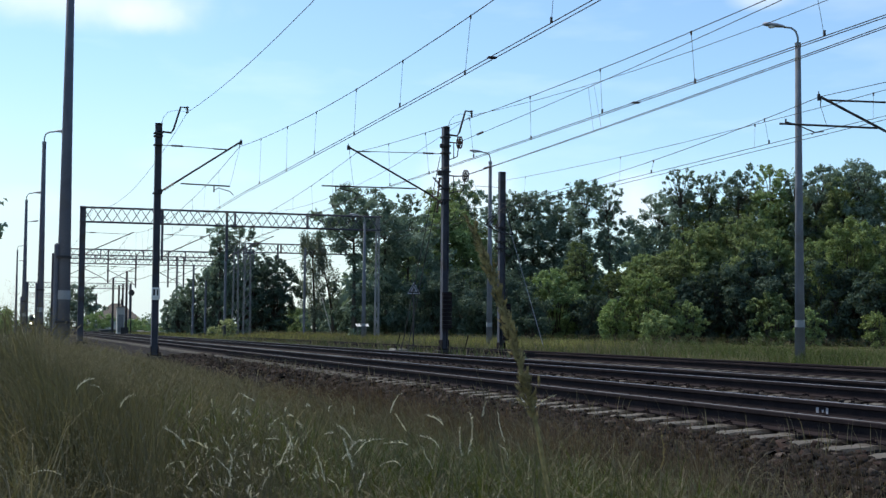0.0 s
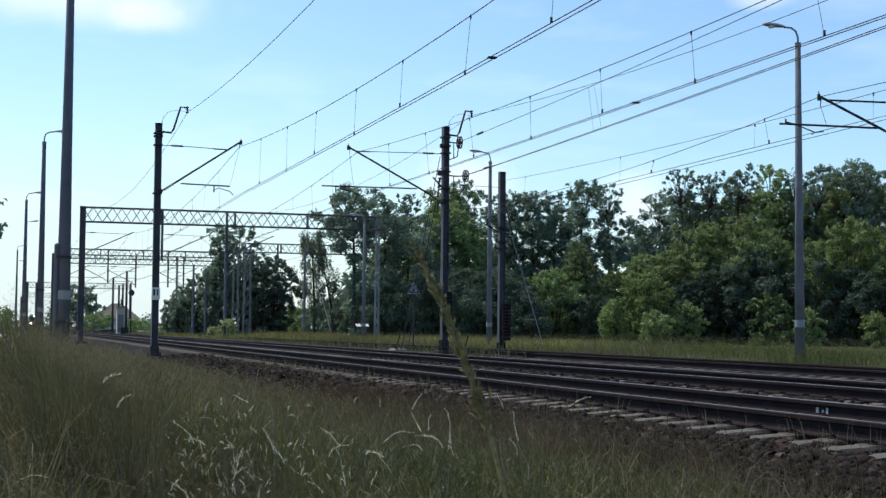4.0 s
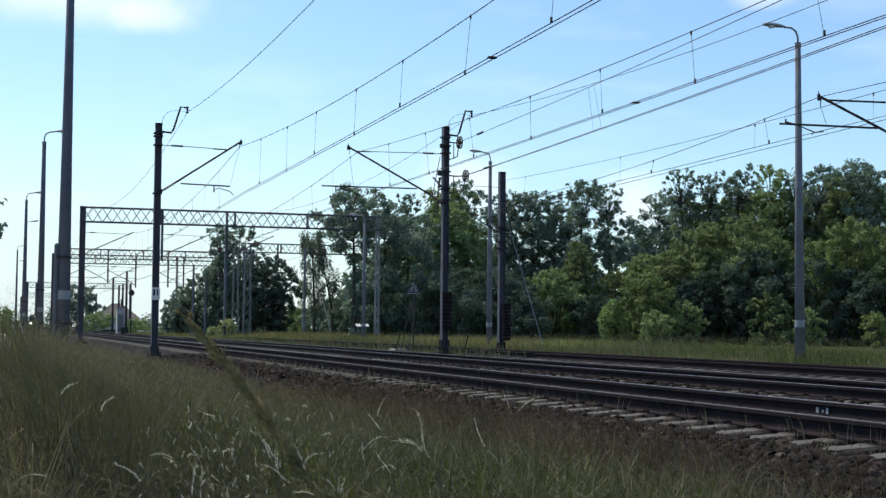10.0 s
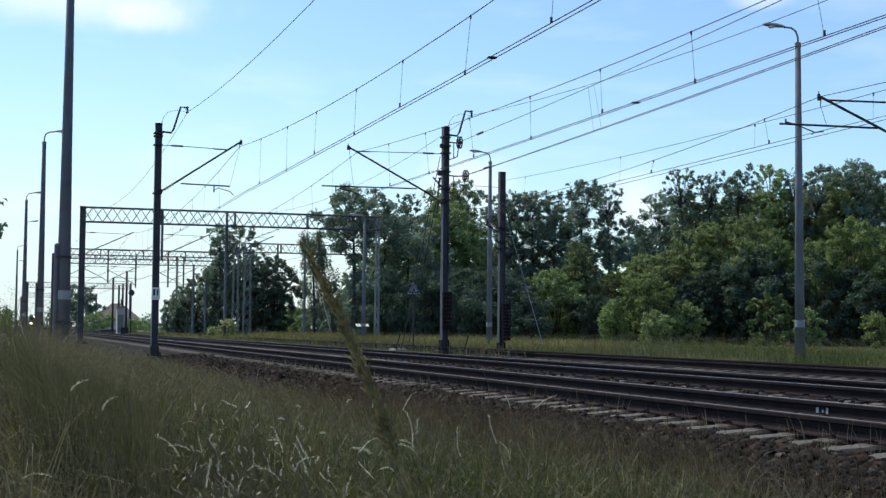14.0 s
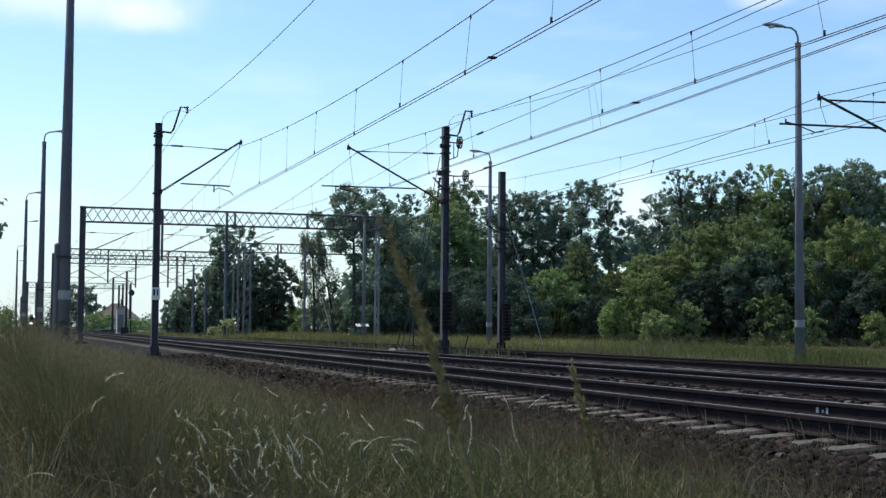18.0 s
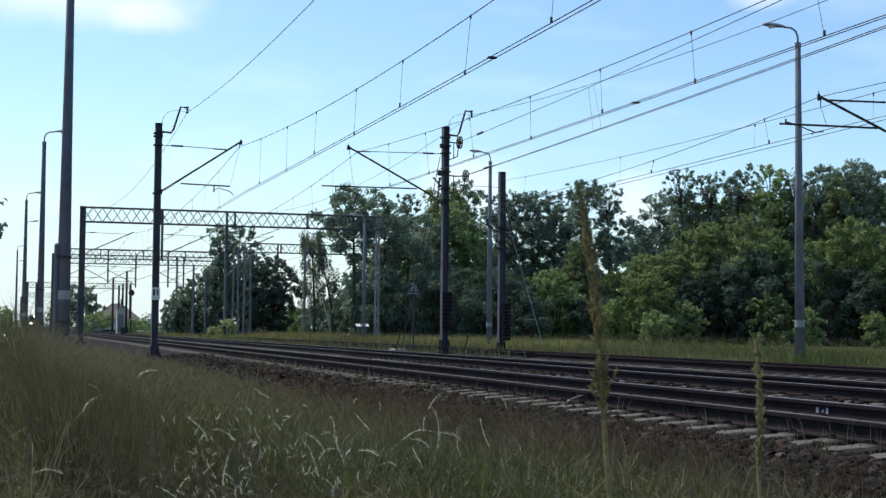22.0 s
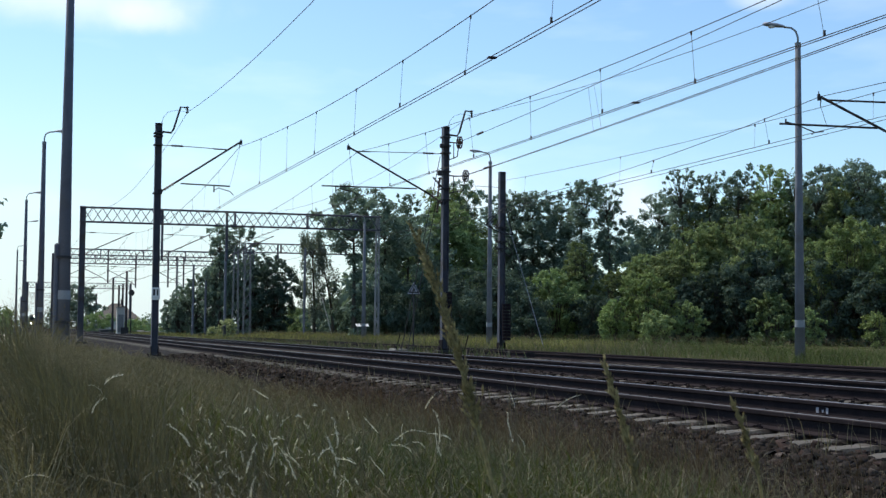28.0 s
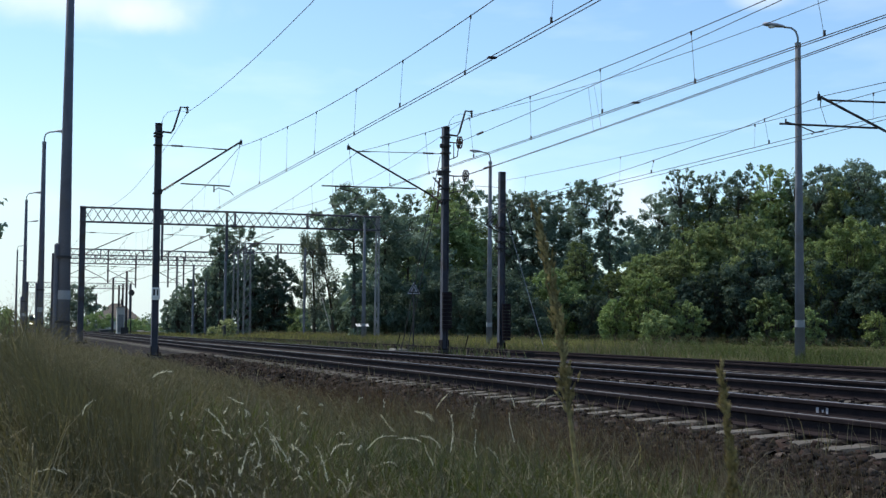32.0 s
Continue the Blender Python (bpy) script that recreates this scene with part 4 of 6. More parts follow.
# ---- lamps and signs ----
def lamp_pole(x, y, z, h, label, arm_dir, r0=0.16, r1=0.085, stub=False, shaft=POLE, band=1.03):
    """Spun concrete pole with a bent pipe and a lantern; arm_dir: heading of the arm in degrees."""
    t = thing("street_lamp", label, "street lamp", pose(x, y, z, 0, 0, arm_dir), "lamp poles")
    part("pole", Solid().lathe((0, 0, -0.4), [(0, r0 + 0.01), (h * 0.5, (r0 + r1) / 2), (h - 0.17, r1), (h - 0.15, r1 * 0.6)], 16), shaft, t, "tapered grey shaft", True)
    if stub:
        part("stub", Solid().chamfered((-r0 - 0.06, -0.12, -0.5), (-r0 + 0.04, 0.10, 2.75), 0.03), shaft, t, "concrete stub clamped to the pole")
        for zz in (0.9, 2.4):
            part("strap", Solid().lathe((-0.03, 0, zz), [(0, r0 + 0.0), (0, r0 + 0.035), (0.06, r0 + 0.035), (0.06, r0 + 0.0)], 14), STEEL, t)
    part("band", Solid().lathe((0, 0, band), [(0, r0 - 0.005), (0, r0 + 0.002), (0.21, r0 - 0.002), (0.21, r0 - 0.01)], 16), BAND, t, "pale painted band")
    part("collar", Solid().lathe((0, 0, h - 0.68), [(0, r1 + 0.002), (0, r1 + 0.012), (0.12, r1 + 0.012), (0.12, r1)], 14), GALV, t)
    part("pipe", Solid().tube([(0, 0, h - 0.6), (0, 0, h - 0.4), (0.06, 0, h - 0.22), (0.2, 0, h - 0.12), (0.42, 0, h - 0.1)], 0.03, 8), GALV, t, "bent steel pipe", True)
    s = Solid()
    rings = ((0.38, 0.035, 0.03), (0.45, 0.07, 0.05), (0.62, 0.115, 0.075), (0.85, 0.13, 0.085), (1.0, 0.09, 0.06), (1.04, 0.03, 0.03))
    for u, w, hh in rings:
        for j in range(10):
            a = 2 * math.pi * j / 10
            s.v.append((u, w * math.cos(a), h - 0.09 + 0.10 * (u - 0.4) + hh * math.sin(a) * (1.0 if math.sin(a) > 0 else 0.55)))
    for i in range(len(rings) - 1):
        for j in range(10):
            a, b = i * 10 + j, i * 10 + (j + 1) % 10
            s.f.append((a, b, b + 10, a + 10))
    s.f += [tuple(range(9, -1, -1)), tuple(50 + j for j in range(10))]
    lan = part("lantern", s, LAMP, t, "grey oval lamp housing", True)
    part("lens", Solid().lathe((0.78, 0, h - 0.125), [(0, 0.09), (0.05, 0.11), (0.055, 0.05)], 10), WHITE, lan, "clouded lamp cover")
    return t


def build_lamps():
    # poles in the grass, their backlit shade put into the shaft colour
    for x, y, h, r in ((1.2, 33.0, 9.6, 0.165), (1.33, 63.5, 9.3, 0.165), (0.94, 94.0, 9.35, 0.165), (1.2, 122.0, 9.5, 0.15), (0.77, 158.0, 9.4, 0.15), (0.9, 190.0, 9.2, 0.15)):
        lamp_pole(x, y, 0.5, h + 0.3, "tall grey concrete lamp pole standing in grass", 0, r, r * 0.5, y < 100, POLE_BACKLIT, 1.45)
    lamp_pole(21.9, 35.0, 0.45, 9.93, "tall grey concrete lamp pole before the wood", 165, 0.145, 0.08)
    lamp_pole(22.8, 64.6, 0.45, 9.85, "tall grey concrete lamp pole before the wood", 165, 0.15, 0.08)
    lamp_pole(22.80, 90.01, 0.45, 8.62, "grey concrete lamp pole before dark trees", 165, 0.15, 0.08)


def triangle_sign(x, y, z, h):
    t = thing("warning_sign", "grey triangular warning sign with a dark ring on a post", "sign", pose(x, y, z, 0, 0, -15))
    part("post", Solid().tube([(0, 0.03, -0.3), (0, 0.03, h)], 0.032, 8), STEEL, t, "thin dark post")
    s = 0.27

    def tri(k, y0, y1):
        b = Solid()
        for yy in (y0, y1):
            b.v += [(-s * k, yy, h - 0.2 - 0.22 * k), (s * k, yy, h - 0.2 - 0.22 * k), (0, yy, h - 0.2 + 0.27 * k)]
        b.f += [(0, 1, 2), (5, 4, 3), (0, 3, 4, 1), (1, 4, 5, 2), (2, 5, 3, 0)]
        return b

    p = part("plate", tri(1.0, -0.012, 0.0), LAMP, t, "pale grey enamel triangle")
    part("dark_ring", tri(0.80, -0.020, -0.013), BLACK, p)
    part("field", tri(0.55, -0.026, -0.021), LAMP, p)
    part("symbol", Solid().box((-0.05, -0.032, h - 0.27), (0.05, -0.027, h - 0.20)).box((-0.085, -0.032, h - 0.30), (0.085, -0.027, h - 0.275)), BLACK, p)


build_lamps()
triangle_sign(15.9, 54.4, 0.45, 2.75)


# ---- trees ----
def leaf_cloud(centres, radii, count, size, droop=0.0, out=1.0, shell=0.80, loose=0.17, tumble=0.40):
    """Sprays of leaves round the outside of many small clumps, facing outwards on the whole; each is one uneven triangle."""
    centres, radii = np.asarray(centres, float), np.asarray(radii, float)
    w = radii[:, 0] * radii[:, 2]
    pick = rng.choice(len(centres), count, p=w / w.sum())
    d = rng.normal(size=(count, 3))
    d[:, 2] += 0.15
    d /= np.linalg.norm(d, axis=1)[:, None]
    r = np.clip(rng.normal(shell, loose, count), 0.05, 1.3)
    p = centres[pick] + d * radii[pick] * r[:, None]
    n = d * out + rng.normal(size=(count, 3)) * tumble
    n[:, 2] += 0.45
    n /= np.linalg.norm(n, axis=1)[:, None]
    a = rng.normal(size=(count, 3))
    a[:, 2] -= 0.4 + droop
    a -= n * (a * n).sum(1)[:, None]
    a /= np.linalg.norm(a, axis=1)[:, None] + 1e-9
    b = np.cross(n, a)
    s = size * rng.uniform(0.6, 1.4, count)[:, None]
    k = rng.uniform(0.35, 0.65, (2, count, 1))
    v = np.stack([p - a * s * 0.5 + b * s * (k[0] - 0.5), p + b * s * k[0] + a * s * (k[1] - 0.25), p + a * s * 0.4 - b * s * k[1]], 1).reshape(-1, 3)
    return v, np.arange(3 * count).reshape(-1, 3)


def profile(kind, u):
    """Width of the crown at height u (0 at its foot, 1 at the top)."""
    if kind == "dome":
        return 0.66 + 0.34 * u / 0.5 if u < 0.5 else max(0.12, 1 - ((u - 0.5) / 0.5) ** 2.3) ** 0.5
    if kind == "bush":
        return max(0.2, 1 - u ** 3.0) ** 0.5 * (0.68 + 0.4 * math.sin(math.pi * min(0.5, 0.9 * u)))
    if kind == "vase":
        return 0.2 if u < 0.55 else 0.2 + 0.8 * math.sin(math.pi * min(1.0, (u - 0.55) / 0.45) * 0.86)
    if kind == "open":
        return 0.35 + 0.65 * math.sin(math.pi * (0.12 + 0.72 * u))
    if kind == "weep":
        return 0.45 + 0.55 * math.sin(math.pi * (0.1 + 0.78 * u))
    return math.sin(math.pi * (0.22 + 0.66 * u)) ** 0.6


def tree(x, y, h, w, base, kind, mat, label, z=0.3, size=0.2, thick=1.0, lean=None):
    """A tapered trunk, limbs that fork, and a crown of rounded boughs, each a heap of leaf clumps."""
    bush = kind in ("bush", "dome")
    w = w * {"broad": 1.55, "open": 1.45, "bush": 1.6, "vase": 1.0, "weep": 1.12, "dome": 1.0}[kind]
    if y > 125:
        w *= 0.98 if kind == "open" else 0.82
    t = thing("bush" if bush else "tree", label, "bush" if bush else "tree", pose(x, y, z), "bushes" if bush else "trees of the wood")
    bx, by = random.uniform(-0.3, 0.3) * w, random.uniform(-0.3, 0.3) * w
    if lean is not None:
        bx = lean
    foot = base * h
    if not bush:
        pts = [(bx * k * k, by * k * k, h * 0.9 * k) for k in (0, 0.15, 0.35, 0.55, 0.75, 1.0)]
        pts[0] = (0, 0, -0.4)
        part("trunk", Solid().tube(pts, 0.014 * h + 0.05, 9, 0.03), BARK, t, "", True)
    wood = Solid()
    boughs = []
    rad = {"broad": 0.27, "open": 0.235, "bush": 0.34, "vase": 0.27, "weep": 0.30, "dome": 0.27}[kind] * w
    rad = min(max(rad, 0.36), 0.95)
    area = (h - foot) * w / (rad * rad)
    want = int({"broad": 2.1, "open": 1.12, "bush": 2.1, "vase": 1.25, "weep": 1.25, "dome": 2.6}[kind] * area) + 5
    tries = 0
    gap = {"open": 0.74, "vase": 0.74, "dome": 0.82, "bush": 0.74}.get(kind, 0.70)
    lobes = [(random.uniform(0, 6.283), random.uniform(0.12, 0.34) * (1.0 if bush else 0.75), random.randint(2, 5), random.uniform(-6, 6)) for _ in range(3)]
    while len(boughs) < want and tries < want * 40:
        tries += 1
        u = random.random() ** 0.9
        env = w * profile(kind, u) * random.uniform(0.8, 1.22)
        r = rad * random.uniform(0.45, 1.4) * (0.62 if u > 0.8 else 1.0)
        reach = max(0.0, env - r * 0.75) * math.sqrt(random.uniform(0.35 if kind == "dome" else 0.05, 1.0))
        a = random.uniform(0, 6.283)
        reach *= 1 + sum(k * math.sin(n * a + q * u + ph) for ph, k, n, q in lobes)
        c = Vector((bx * u * u + reach * math.cos(a), by * u * u + reach * math.sin(a), foot + (h - foot) * u))
        c.z = min(c.z, h * random.uniform(0.95, 1.04) - r * 0.6)
        c.z = max(c.z, r * 0.7)
        if any((c - q).length < gap * (r + s) for q, s in boughs):
            continue
        boughs.append((c, r))
    cs, rs, core, corer = [], [], [], []
    for c, r in boughs:
        k = max(0.1, min(0.85, (c.z - 0.5 * (c.x ** 2 + c.y ** 2) ** 0.5) / (h * 0.9)))
        b0 = Vector((bx * k * k, by * k * k, h * 0.9 * k - 0.15)) if not bush else Vector((random.uniform(-0.2, 0.2), random.uniform(-0.2, 0.2), 0.0))
        mid = b0.lerp(c, 0.55) + Vector((random.uniform(-0.12, 0.12), random.uniform(-0.12, 0.12), 0.08))
        wood.tube([b0, mid, c], 0.012 + 0.006 * (c - b0).length, 3, 0.008)
        m = int(6 + 8 * (r / 0.8))
        for j in range(m):
            d = Vector((random.gauss(0, 1), random.gauss(0, 1), random.gauss(0.25, 1))).normalized()
            q = r * random.uniform(0.22, 0.58)
            p = c + d * r * random.uniform(0.4, 0.9)
            if kind == "weep":
                cs.append((p.x, p.y, p.z - 0.35))
                rs.append((0.16, 0.16, random.uniform(0.4, 0.9)))
            else:
                cs.append(tuple(p))
                rs.append((q * random.uniform(0.85, 1.3), q * random.uniform(0.85, 1.3), q * random.uniform(0.65, 1.0)))
            if j % 9 == 0:
                wood.tube([c, p], 0.012, 3, 0.006)
        core.append(tuple(c))
        corer.append((r * 0.6, r * 0.6, r * 0.55))
    tagged(part("branching", wood, BARK, t), kind="stuff")
    total = sum(r * r for c, r in boughs)
    n = int(thick * {"broad": 5.4, "open": 5.3, "bush": 6.0, "vase": 6.0, "weep": 4.0, "dome": 6.6}[kind] * total / (0.42 * size * size))
    soft = (0.75, 0.68, 0.30, 0.62) if bush else (0.9, 0.76, 0.22, 0.5)
    v, f = leaf_cloud(cs, rs, n, size, 0.9 if kind == "weep" else 0.0, *soft)
    if kind != "weep":
        v2, f2 = leaf_cloud(core, corer, int(n * 0.16), size * 1.5, 0.0, 0.8, 0.75, 0.2)
        v, f = np.concatenate([v, v2]), np.concatenate([f, f2 + len(v)])
    part("crown", soup("crown", v, f, mat), mat, t)
    return t


def build_trees():
    left_trees = (
        (20.5, 140.6, 11.5, 1.55, 0.31, "open", LEAF_DARK),
        (22.8, 140.9, 11.4, 1.97, 0.39, "open", LEAF_DARK),
        # this tree's deep shade is put into its darker leaf colour
        (25.4, 136.7, 8.2, 2.92, 0.04, "dome", LEAF_SHADE),
        (23.1, 138.1, 7.8, 2.81, 0.04, "dome", LEAF_DARK),
        (21.2, 142.4, 7.6, 2.89, 0.04, "dome", LEAF_DARK),
        (19.1, 145.7, 6.6, 2.65, 0.04, "dome", LEAF_DARK),
        (17.4, 148.0, 5.3, 1.94, 0.04, "dome", LEAF_DARK),
        (16.3, 149.1, 3.7, 1.20, 0.04, "dome", LEAF_DARK),
    )
    birch = ((25.9, 120.0, 9.6, 1.75, 0.24, "weep", LEAF_PALE, -0.4), (27.75, 120.6, 8.9, 0.75, 0.34, "weep", LEAF_PALE, -1.5))
    middle_trees = (
        (24.1, 98.0, 11.3, 3.1, 0.0, "vase", LEAF_DARK),
        (27.8, 102.6, 11.0, 1.13, 0.42, "open", LEAF_DARK),
        (31.1, 107.9, 12.0, 1.10, 0.59, "open", LEAF_DARK),
        (29.6, 103.1, 9.9, 2.29, 0.05, "broad", LEAF_DARK),
        (32.8, 105.2, 11.5, 1.81, 0.05, "broad", LEAF),
        (36.1, 107.3, 13.2, 1.49, 0.44, "open", LEAF_DARK),
        (35.0, 106.6, 12.2, 2.0, 0.05, "broad", LEAF),
        (39.7, 111.5, 12.8, 1.45, 0.32, "open", LEAF_DARK),
        (40.5, 109.1, 12.7, 1.29, 0.13, "open", LEAF_DARK),
        (42.3, 108.5, 12.6, 1.57, 0.14, "broad", LEAF_DARK),
        (44.3, 109.0, 13.0, 1.30, 0.13, "open", LEAF_DARK),
        (45.4, 106.5, 13.6, 1.70, 0.13, "broad", LEAF_DARK),
        (47.2, 103.8, 13.1, 1.07, 0.13, "open", LEAF_DARK),
        (50.5, 101.7, 12.1, 1.84, 0.15, "broad", LEAF_DARK),
    )
    right_trees = (
        (49.7, 95.7, 13.5, 1.05, 0.58, "open", LEAF_DARK),
        (51.5, 95.1, 13.3, 0.91, 0.59, "open", LEAF_DARK),
        (53.1, 93.5, 13.6, 1.29, 0.58, "open", LEAF_DARK),
        (50.9, 96.3, 11.3, 1.58, 0.16, "broad", LEAF),
        (53.4, 95.6, 11.5, 1.67, 0.16, "broad", LEAF),
        (55.1, 91.9, 13.6, 1.54, 0.41, "open", LEAF),
        (55.1, 94.0, 11.6, 1.57, 0.16, "broad", LEAF),
        (57.5, 90.0, 13.1, 1.52, 0.37, "open", LEAF_DARK),
        (57.0, 91.3, 13.3, 0.94, 0.42, "open", LEAF_DARK),
        (59.1, 89.5, 12.7, 1.10, 0.24, "open", LEAF),
        (56.5, 91.4, 10.8, 1.97, 0.17, "broad", LEAF),
        (60.4, 87.0, 13.8, 1.49, 0.19, "broad", LEAF_DARK),
        (59.4, 88.4, 11.8, 1.34, 0.16, "broad", LEAF),
        (62.3, 85.4, 13.4, 1.64, 0.14, "broad", LEAF),
        (64.6, 83.6, 13.2, 1.71, 0.14, "open", LEAF_DARK),
        (63.5, 93.5, 14.4, 1.6, 0.3, "broad", LEAF_DARK),
        (60.6, 94.5, 14.1, 1.4, 0.3, "broad", LEAF_DARK),
    )
    # bushes under the crowns, with the shade there put into their leaf colour
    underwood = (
        (27.3, 99.6, 4.5, 2.12, 0.14, "bush", LEAF_SHADE),
        (29.5, 96.8, 5.1, 1.91, 0.11, "bush", LEAF_SHADE),
        (31.6, 94.0, 5.6, 1.87, 0.09, "bush", LEAF_SHADE),
        (33.6, 92.3, 5.2, 1.69, 0.09, "bush", LEAF_SHADE),
        (34.3, 89.0, 3.9, 1.33, 0.11, "bush", LEAF_SHADE),
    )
    edge_bushes = (
        (38.0, 92.5, 5.4, 2.26, 0.05, "dome", LEAF),
        (39.6, 92.9, 7.6, 1.24, 0.05, "dome", LEAF),
        (42.4, 92.8, 5.4, 1.34, 0.05, "dome", LEAF),
        (44.1, 92.0, 6.7, 1.84, 0.05, "dome", LEAF),
        (37.5, 81.8, 3.1, 1.26, 0.05, "dome", LEAF_LIGHT),
        (39.6, 80.9, 4.9, 1.45, 0.05, "dome", LEAF_LIGHT),
        (43.5, 85.6, 6.5, 1.81, 0.05, "dome", LEAF),
        (45.6, 85.6, 8.3, 2.15, 0.05, "dome", LEAF),
        (47.9, 84.4, 9.0, 2.71, 0.05, "dome", LEAF),
    )
    front_bushes = (
        (41.6, 79.2, 2.9, 0.62, 0.05, "bush", LEAF),
        (37.8, 76.5, 2.3, 0.8, 0.05, "bush", LEAF),
        (49.4, 82.3, 7.6, 2.05, 0.05, "dome", LEAF),
        (46.8, 77.9, 3.6, 0.85, 0.05, "bush", LEAF),
        (51.7, 80.9, 7.3, 1.97, 0.05, "dome", LEAF),
        (52.7, 77.8, 8.4, 2.39, 0.05, "dome", LEAF_LIGHT),
        (53.7, 75.9, 7.2, 1.91, 0.05, "dome", LEAF),
        (47.1, 67.1, 2.2, 0.88, 0.05, "dome", LEAF_LIGHT),
        (46.0, 72.7, 2.5, 0.78, 0.05, "dome", LEAF),
        (55.4, 74.7, 8.0, 2.29, 0.05, "dome", LEAF_LIGHT),
    )
    # dark hollows of the wood's edge: shade put into the leaf colour
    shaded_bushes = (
        (46.8, 81.0, 6.3, 2.4, 0.05, "dome", LEAF_SHADE),
        (50.6, 77.2, 5.6, 2.4, 0.05, "dome", LEAF_SHADE),
        (43.5, 83.3, 4.3, 1.54, 0.05, "dome", LEAF_SHADE),
        (39.5, 89.7, 3.6, 1.61, 0.05, "dome", LEAF_SHADE),
        (52.3, 74.7, 4.9, 1.9, 0.05, "dome", LEAF_SHADE),
        (44.2, 82.6, 5.0, 1.5, 0.05, "dome", LEAF_SHADE),
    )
    say = {"broad": "broad dense green tree of the wood", "open": "tall gappy deciduous tree of the wood", "weep": "slender weeping birch with silvery leaves",
           "vase": "tall dark tree with a wide ragged top", "dome": "dense dark tree leafy to the ground"}
    for row in left_trees + middle_trees + right_trees:
        x, y, h, w, base, kind, mat = row
        tree(x, y, h, w, base, kind, mat, say[kind], 0.3, 0.21 if y > 125 else 0.17)
    for x, y, h, w, base, kind, mat, lean in birch:
        tree(x, y, h, w, base, kind, mat, say[kind], 0.3, 0.13, 1.5, lean)
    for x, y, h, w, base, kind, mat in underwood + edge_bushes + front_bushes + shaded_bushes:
        tree(x, y, h, w, base, kind, mat, {"green_leaves": "dense green bush at the edge of the wood", "shaded_green_leaves": "green bush under the trees, shade put into its leaf colour",
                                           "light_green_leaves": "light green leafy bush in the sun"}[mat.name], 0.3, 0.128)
    behind = ((36.0, 128.0, 9.0, 3.4), (44.0, 126.0, 8.5, 3.6), (57.5, 118.0, 10.5, 3.6), (61.5, 114.0, 11.0, 3.6), (65.0, 110.0, 11.0, 3.6), (68.5, 106.0, 11.2, 3.6),
              (72.5, 102.0, 11.2, 3.6))
    for x, y, h, w in behind:
        tree(x, y, h, w, 0.05, "broad", LEAF_DARK, "dark tree standing deeper in the wood", 0.3, 0.4, 0.8)
    small = ((36.6, 145.6, 7.0, 3.0, LEAF_DARK), (33.6, 167.8, 3.6, 3.2, LEAF), (37.1, 161.4, 4.2, 3.2, LEAF_DARK), (16.45, 110.2, 1.8, 0.62, LEAF_YELLOW),
             (15.8, 190.0, 1.9, 1.5, LEAF), (-0.8, 200.2, 3.6, 1.8, LEAF), (-3.5, 190.0, 3.6, 2.2, LEAF), (13.3, 226.6, 3.4, 2.0, LEAF), (19.5, 215.0, 2.2, 1.8, LEAF))
    for x, y, h, w, m in small:
        tree(x, y, h, w, 0.0, "bush", m, "low yellow-green flowering bush" if m is LEAF_YELLOW else "low bush far along the line", 0.25, 0.26 if y > 120 else 0.18)
    tree(12.3, 268.6, 9.0, 3.9, 0.1, "broad", LEAF_DARK, "lone distant broad tree beside the line", 0.2, 0.5)
    random.seed(8)
    tree(-3.68, 60.0, 7.6, 2.2, 0.6, "broad", LEAF_DARK, "leafy tree beside the path", 0.3, 0.24)
    # woods too far off to count
    c, r = [], []
    for i in range(240):
        xx = -260 + 700 * i / 240 + random.uniform(-3, 3)
        yy = 430 + 60 * math.sin(i * 0.31) + random.uniform(-15, 15) - 0.35 * max(0, xx)
        hh = random.uniform(3.0, 6.5) * (1.5 if xx > 60 else 1.0)
        if -6 < xx < 22:
            yy += 220
        c.append((xx, yy, hh * 0.45))
        r.append((3.2, 3.2, hh * 0.55))
    tagged(new("distant_woods", soup("distant_woods", *leaf_cloud(c, r, 40000, 0.9), LEAF_DARK)), "hazy dark woods along the horizon", "woods", kind="stuff")
    c, r = [], []
    for i in range(150):
        a = radians(14.2 + 32 * i / 150)
        d = random.uniform(138, 165)
        hh = random.uniform(7.0, 10.5) * (0.62 if 20.3 < math.degrees(a) < 25.6 else 1.0)
        c.append((d * math.sin(a), d * math.cos(a), hh * 0.45))
        r.append((2.6, 2.6, hh * 0.5))
    tagged(new("wood_interior", soup("wood_interior", *leaf_cloud(c, r, 46000, 0.85, 0.0, 0.6, 0.6, 0.3), LEAF_DARK)), "dark foliage deep inside the wood", "woods", kind="stuff")


build_trees()


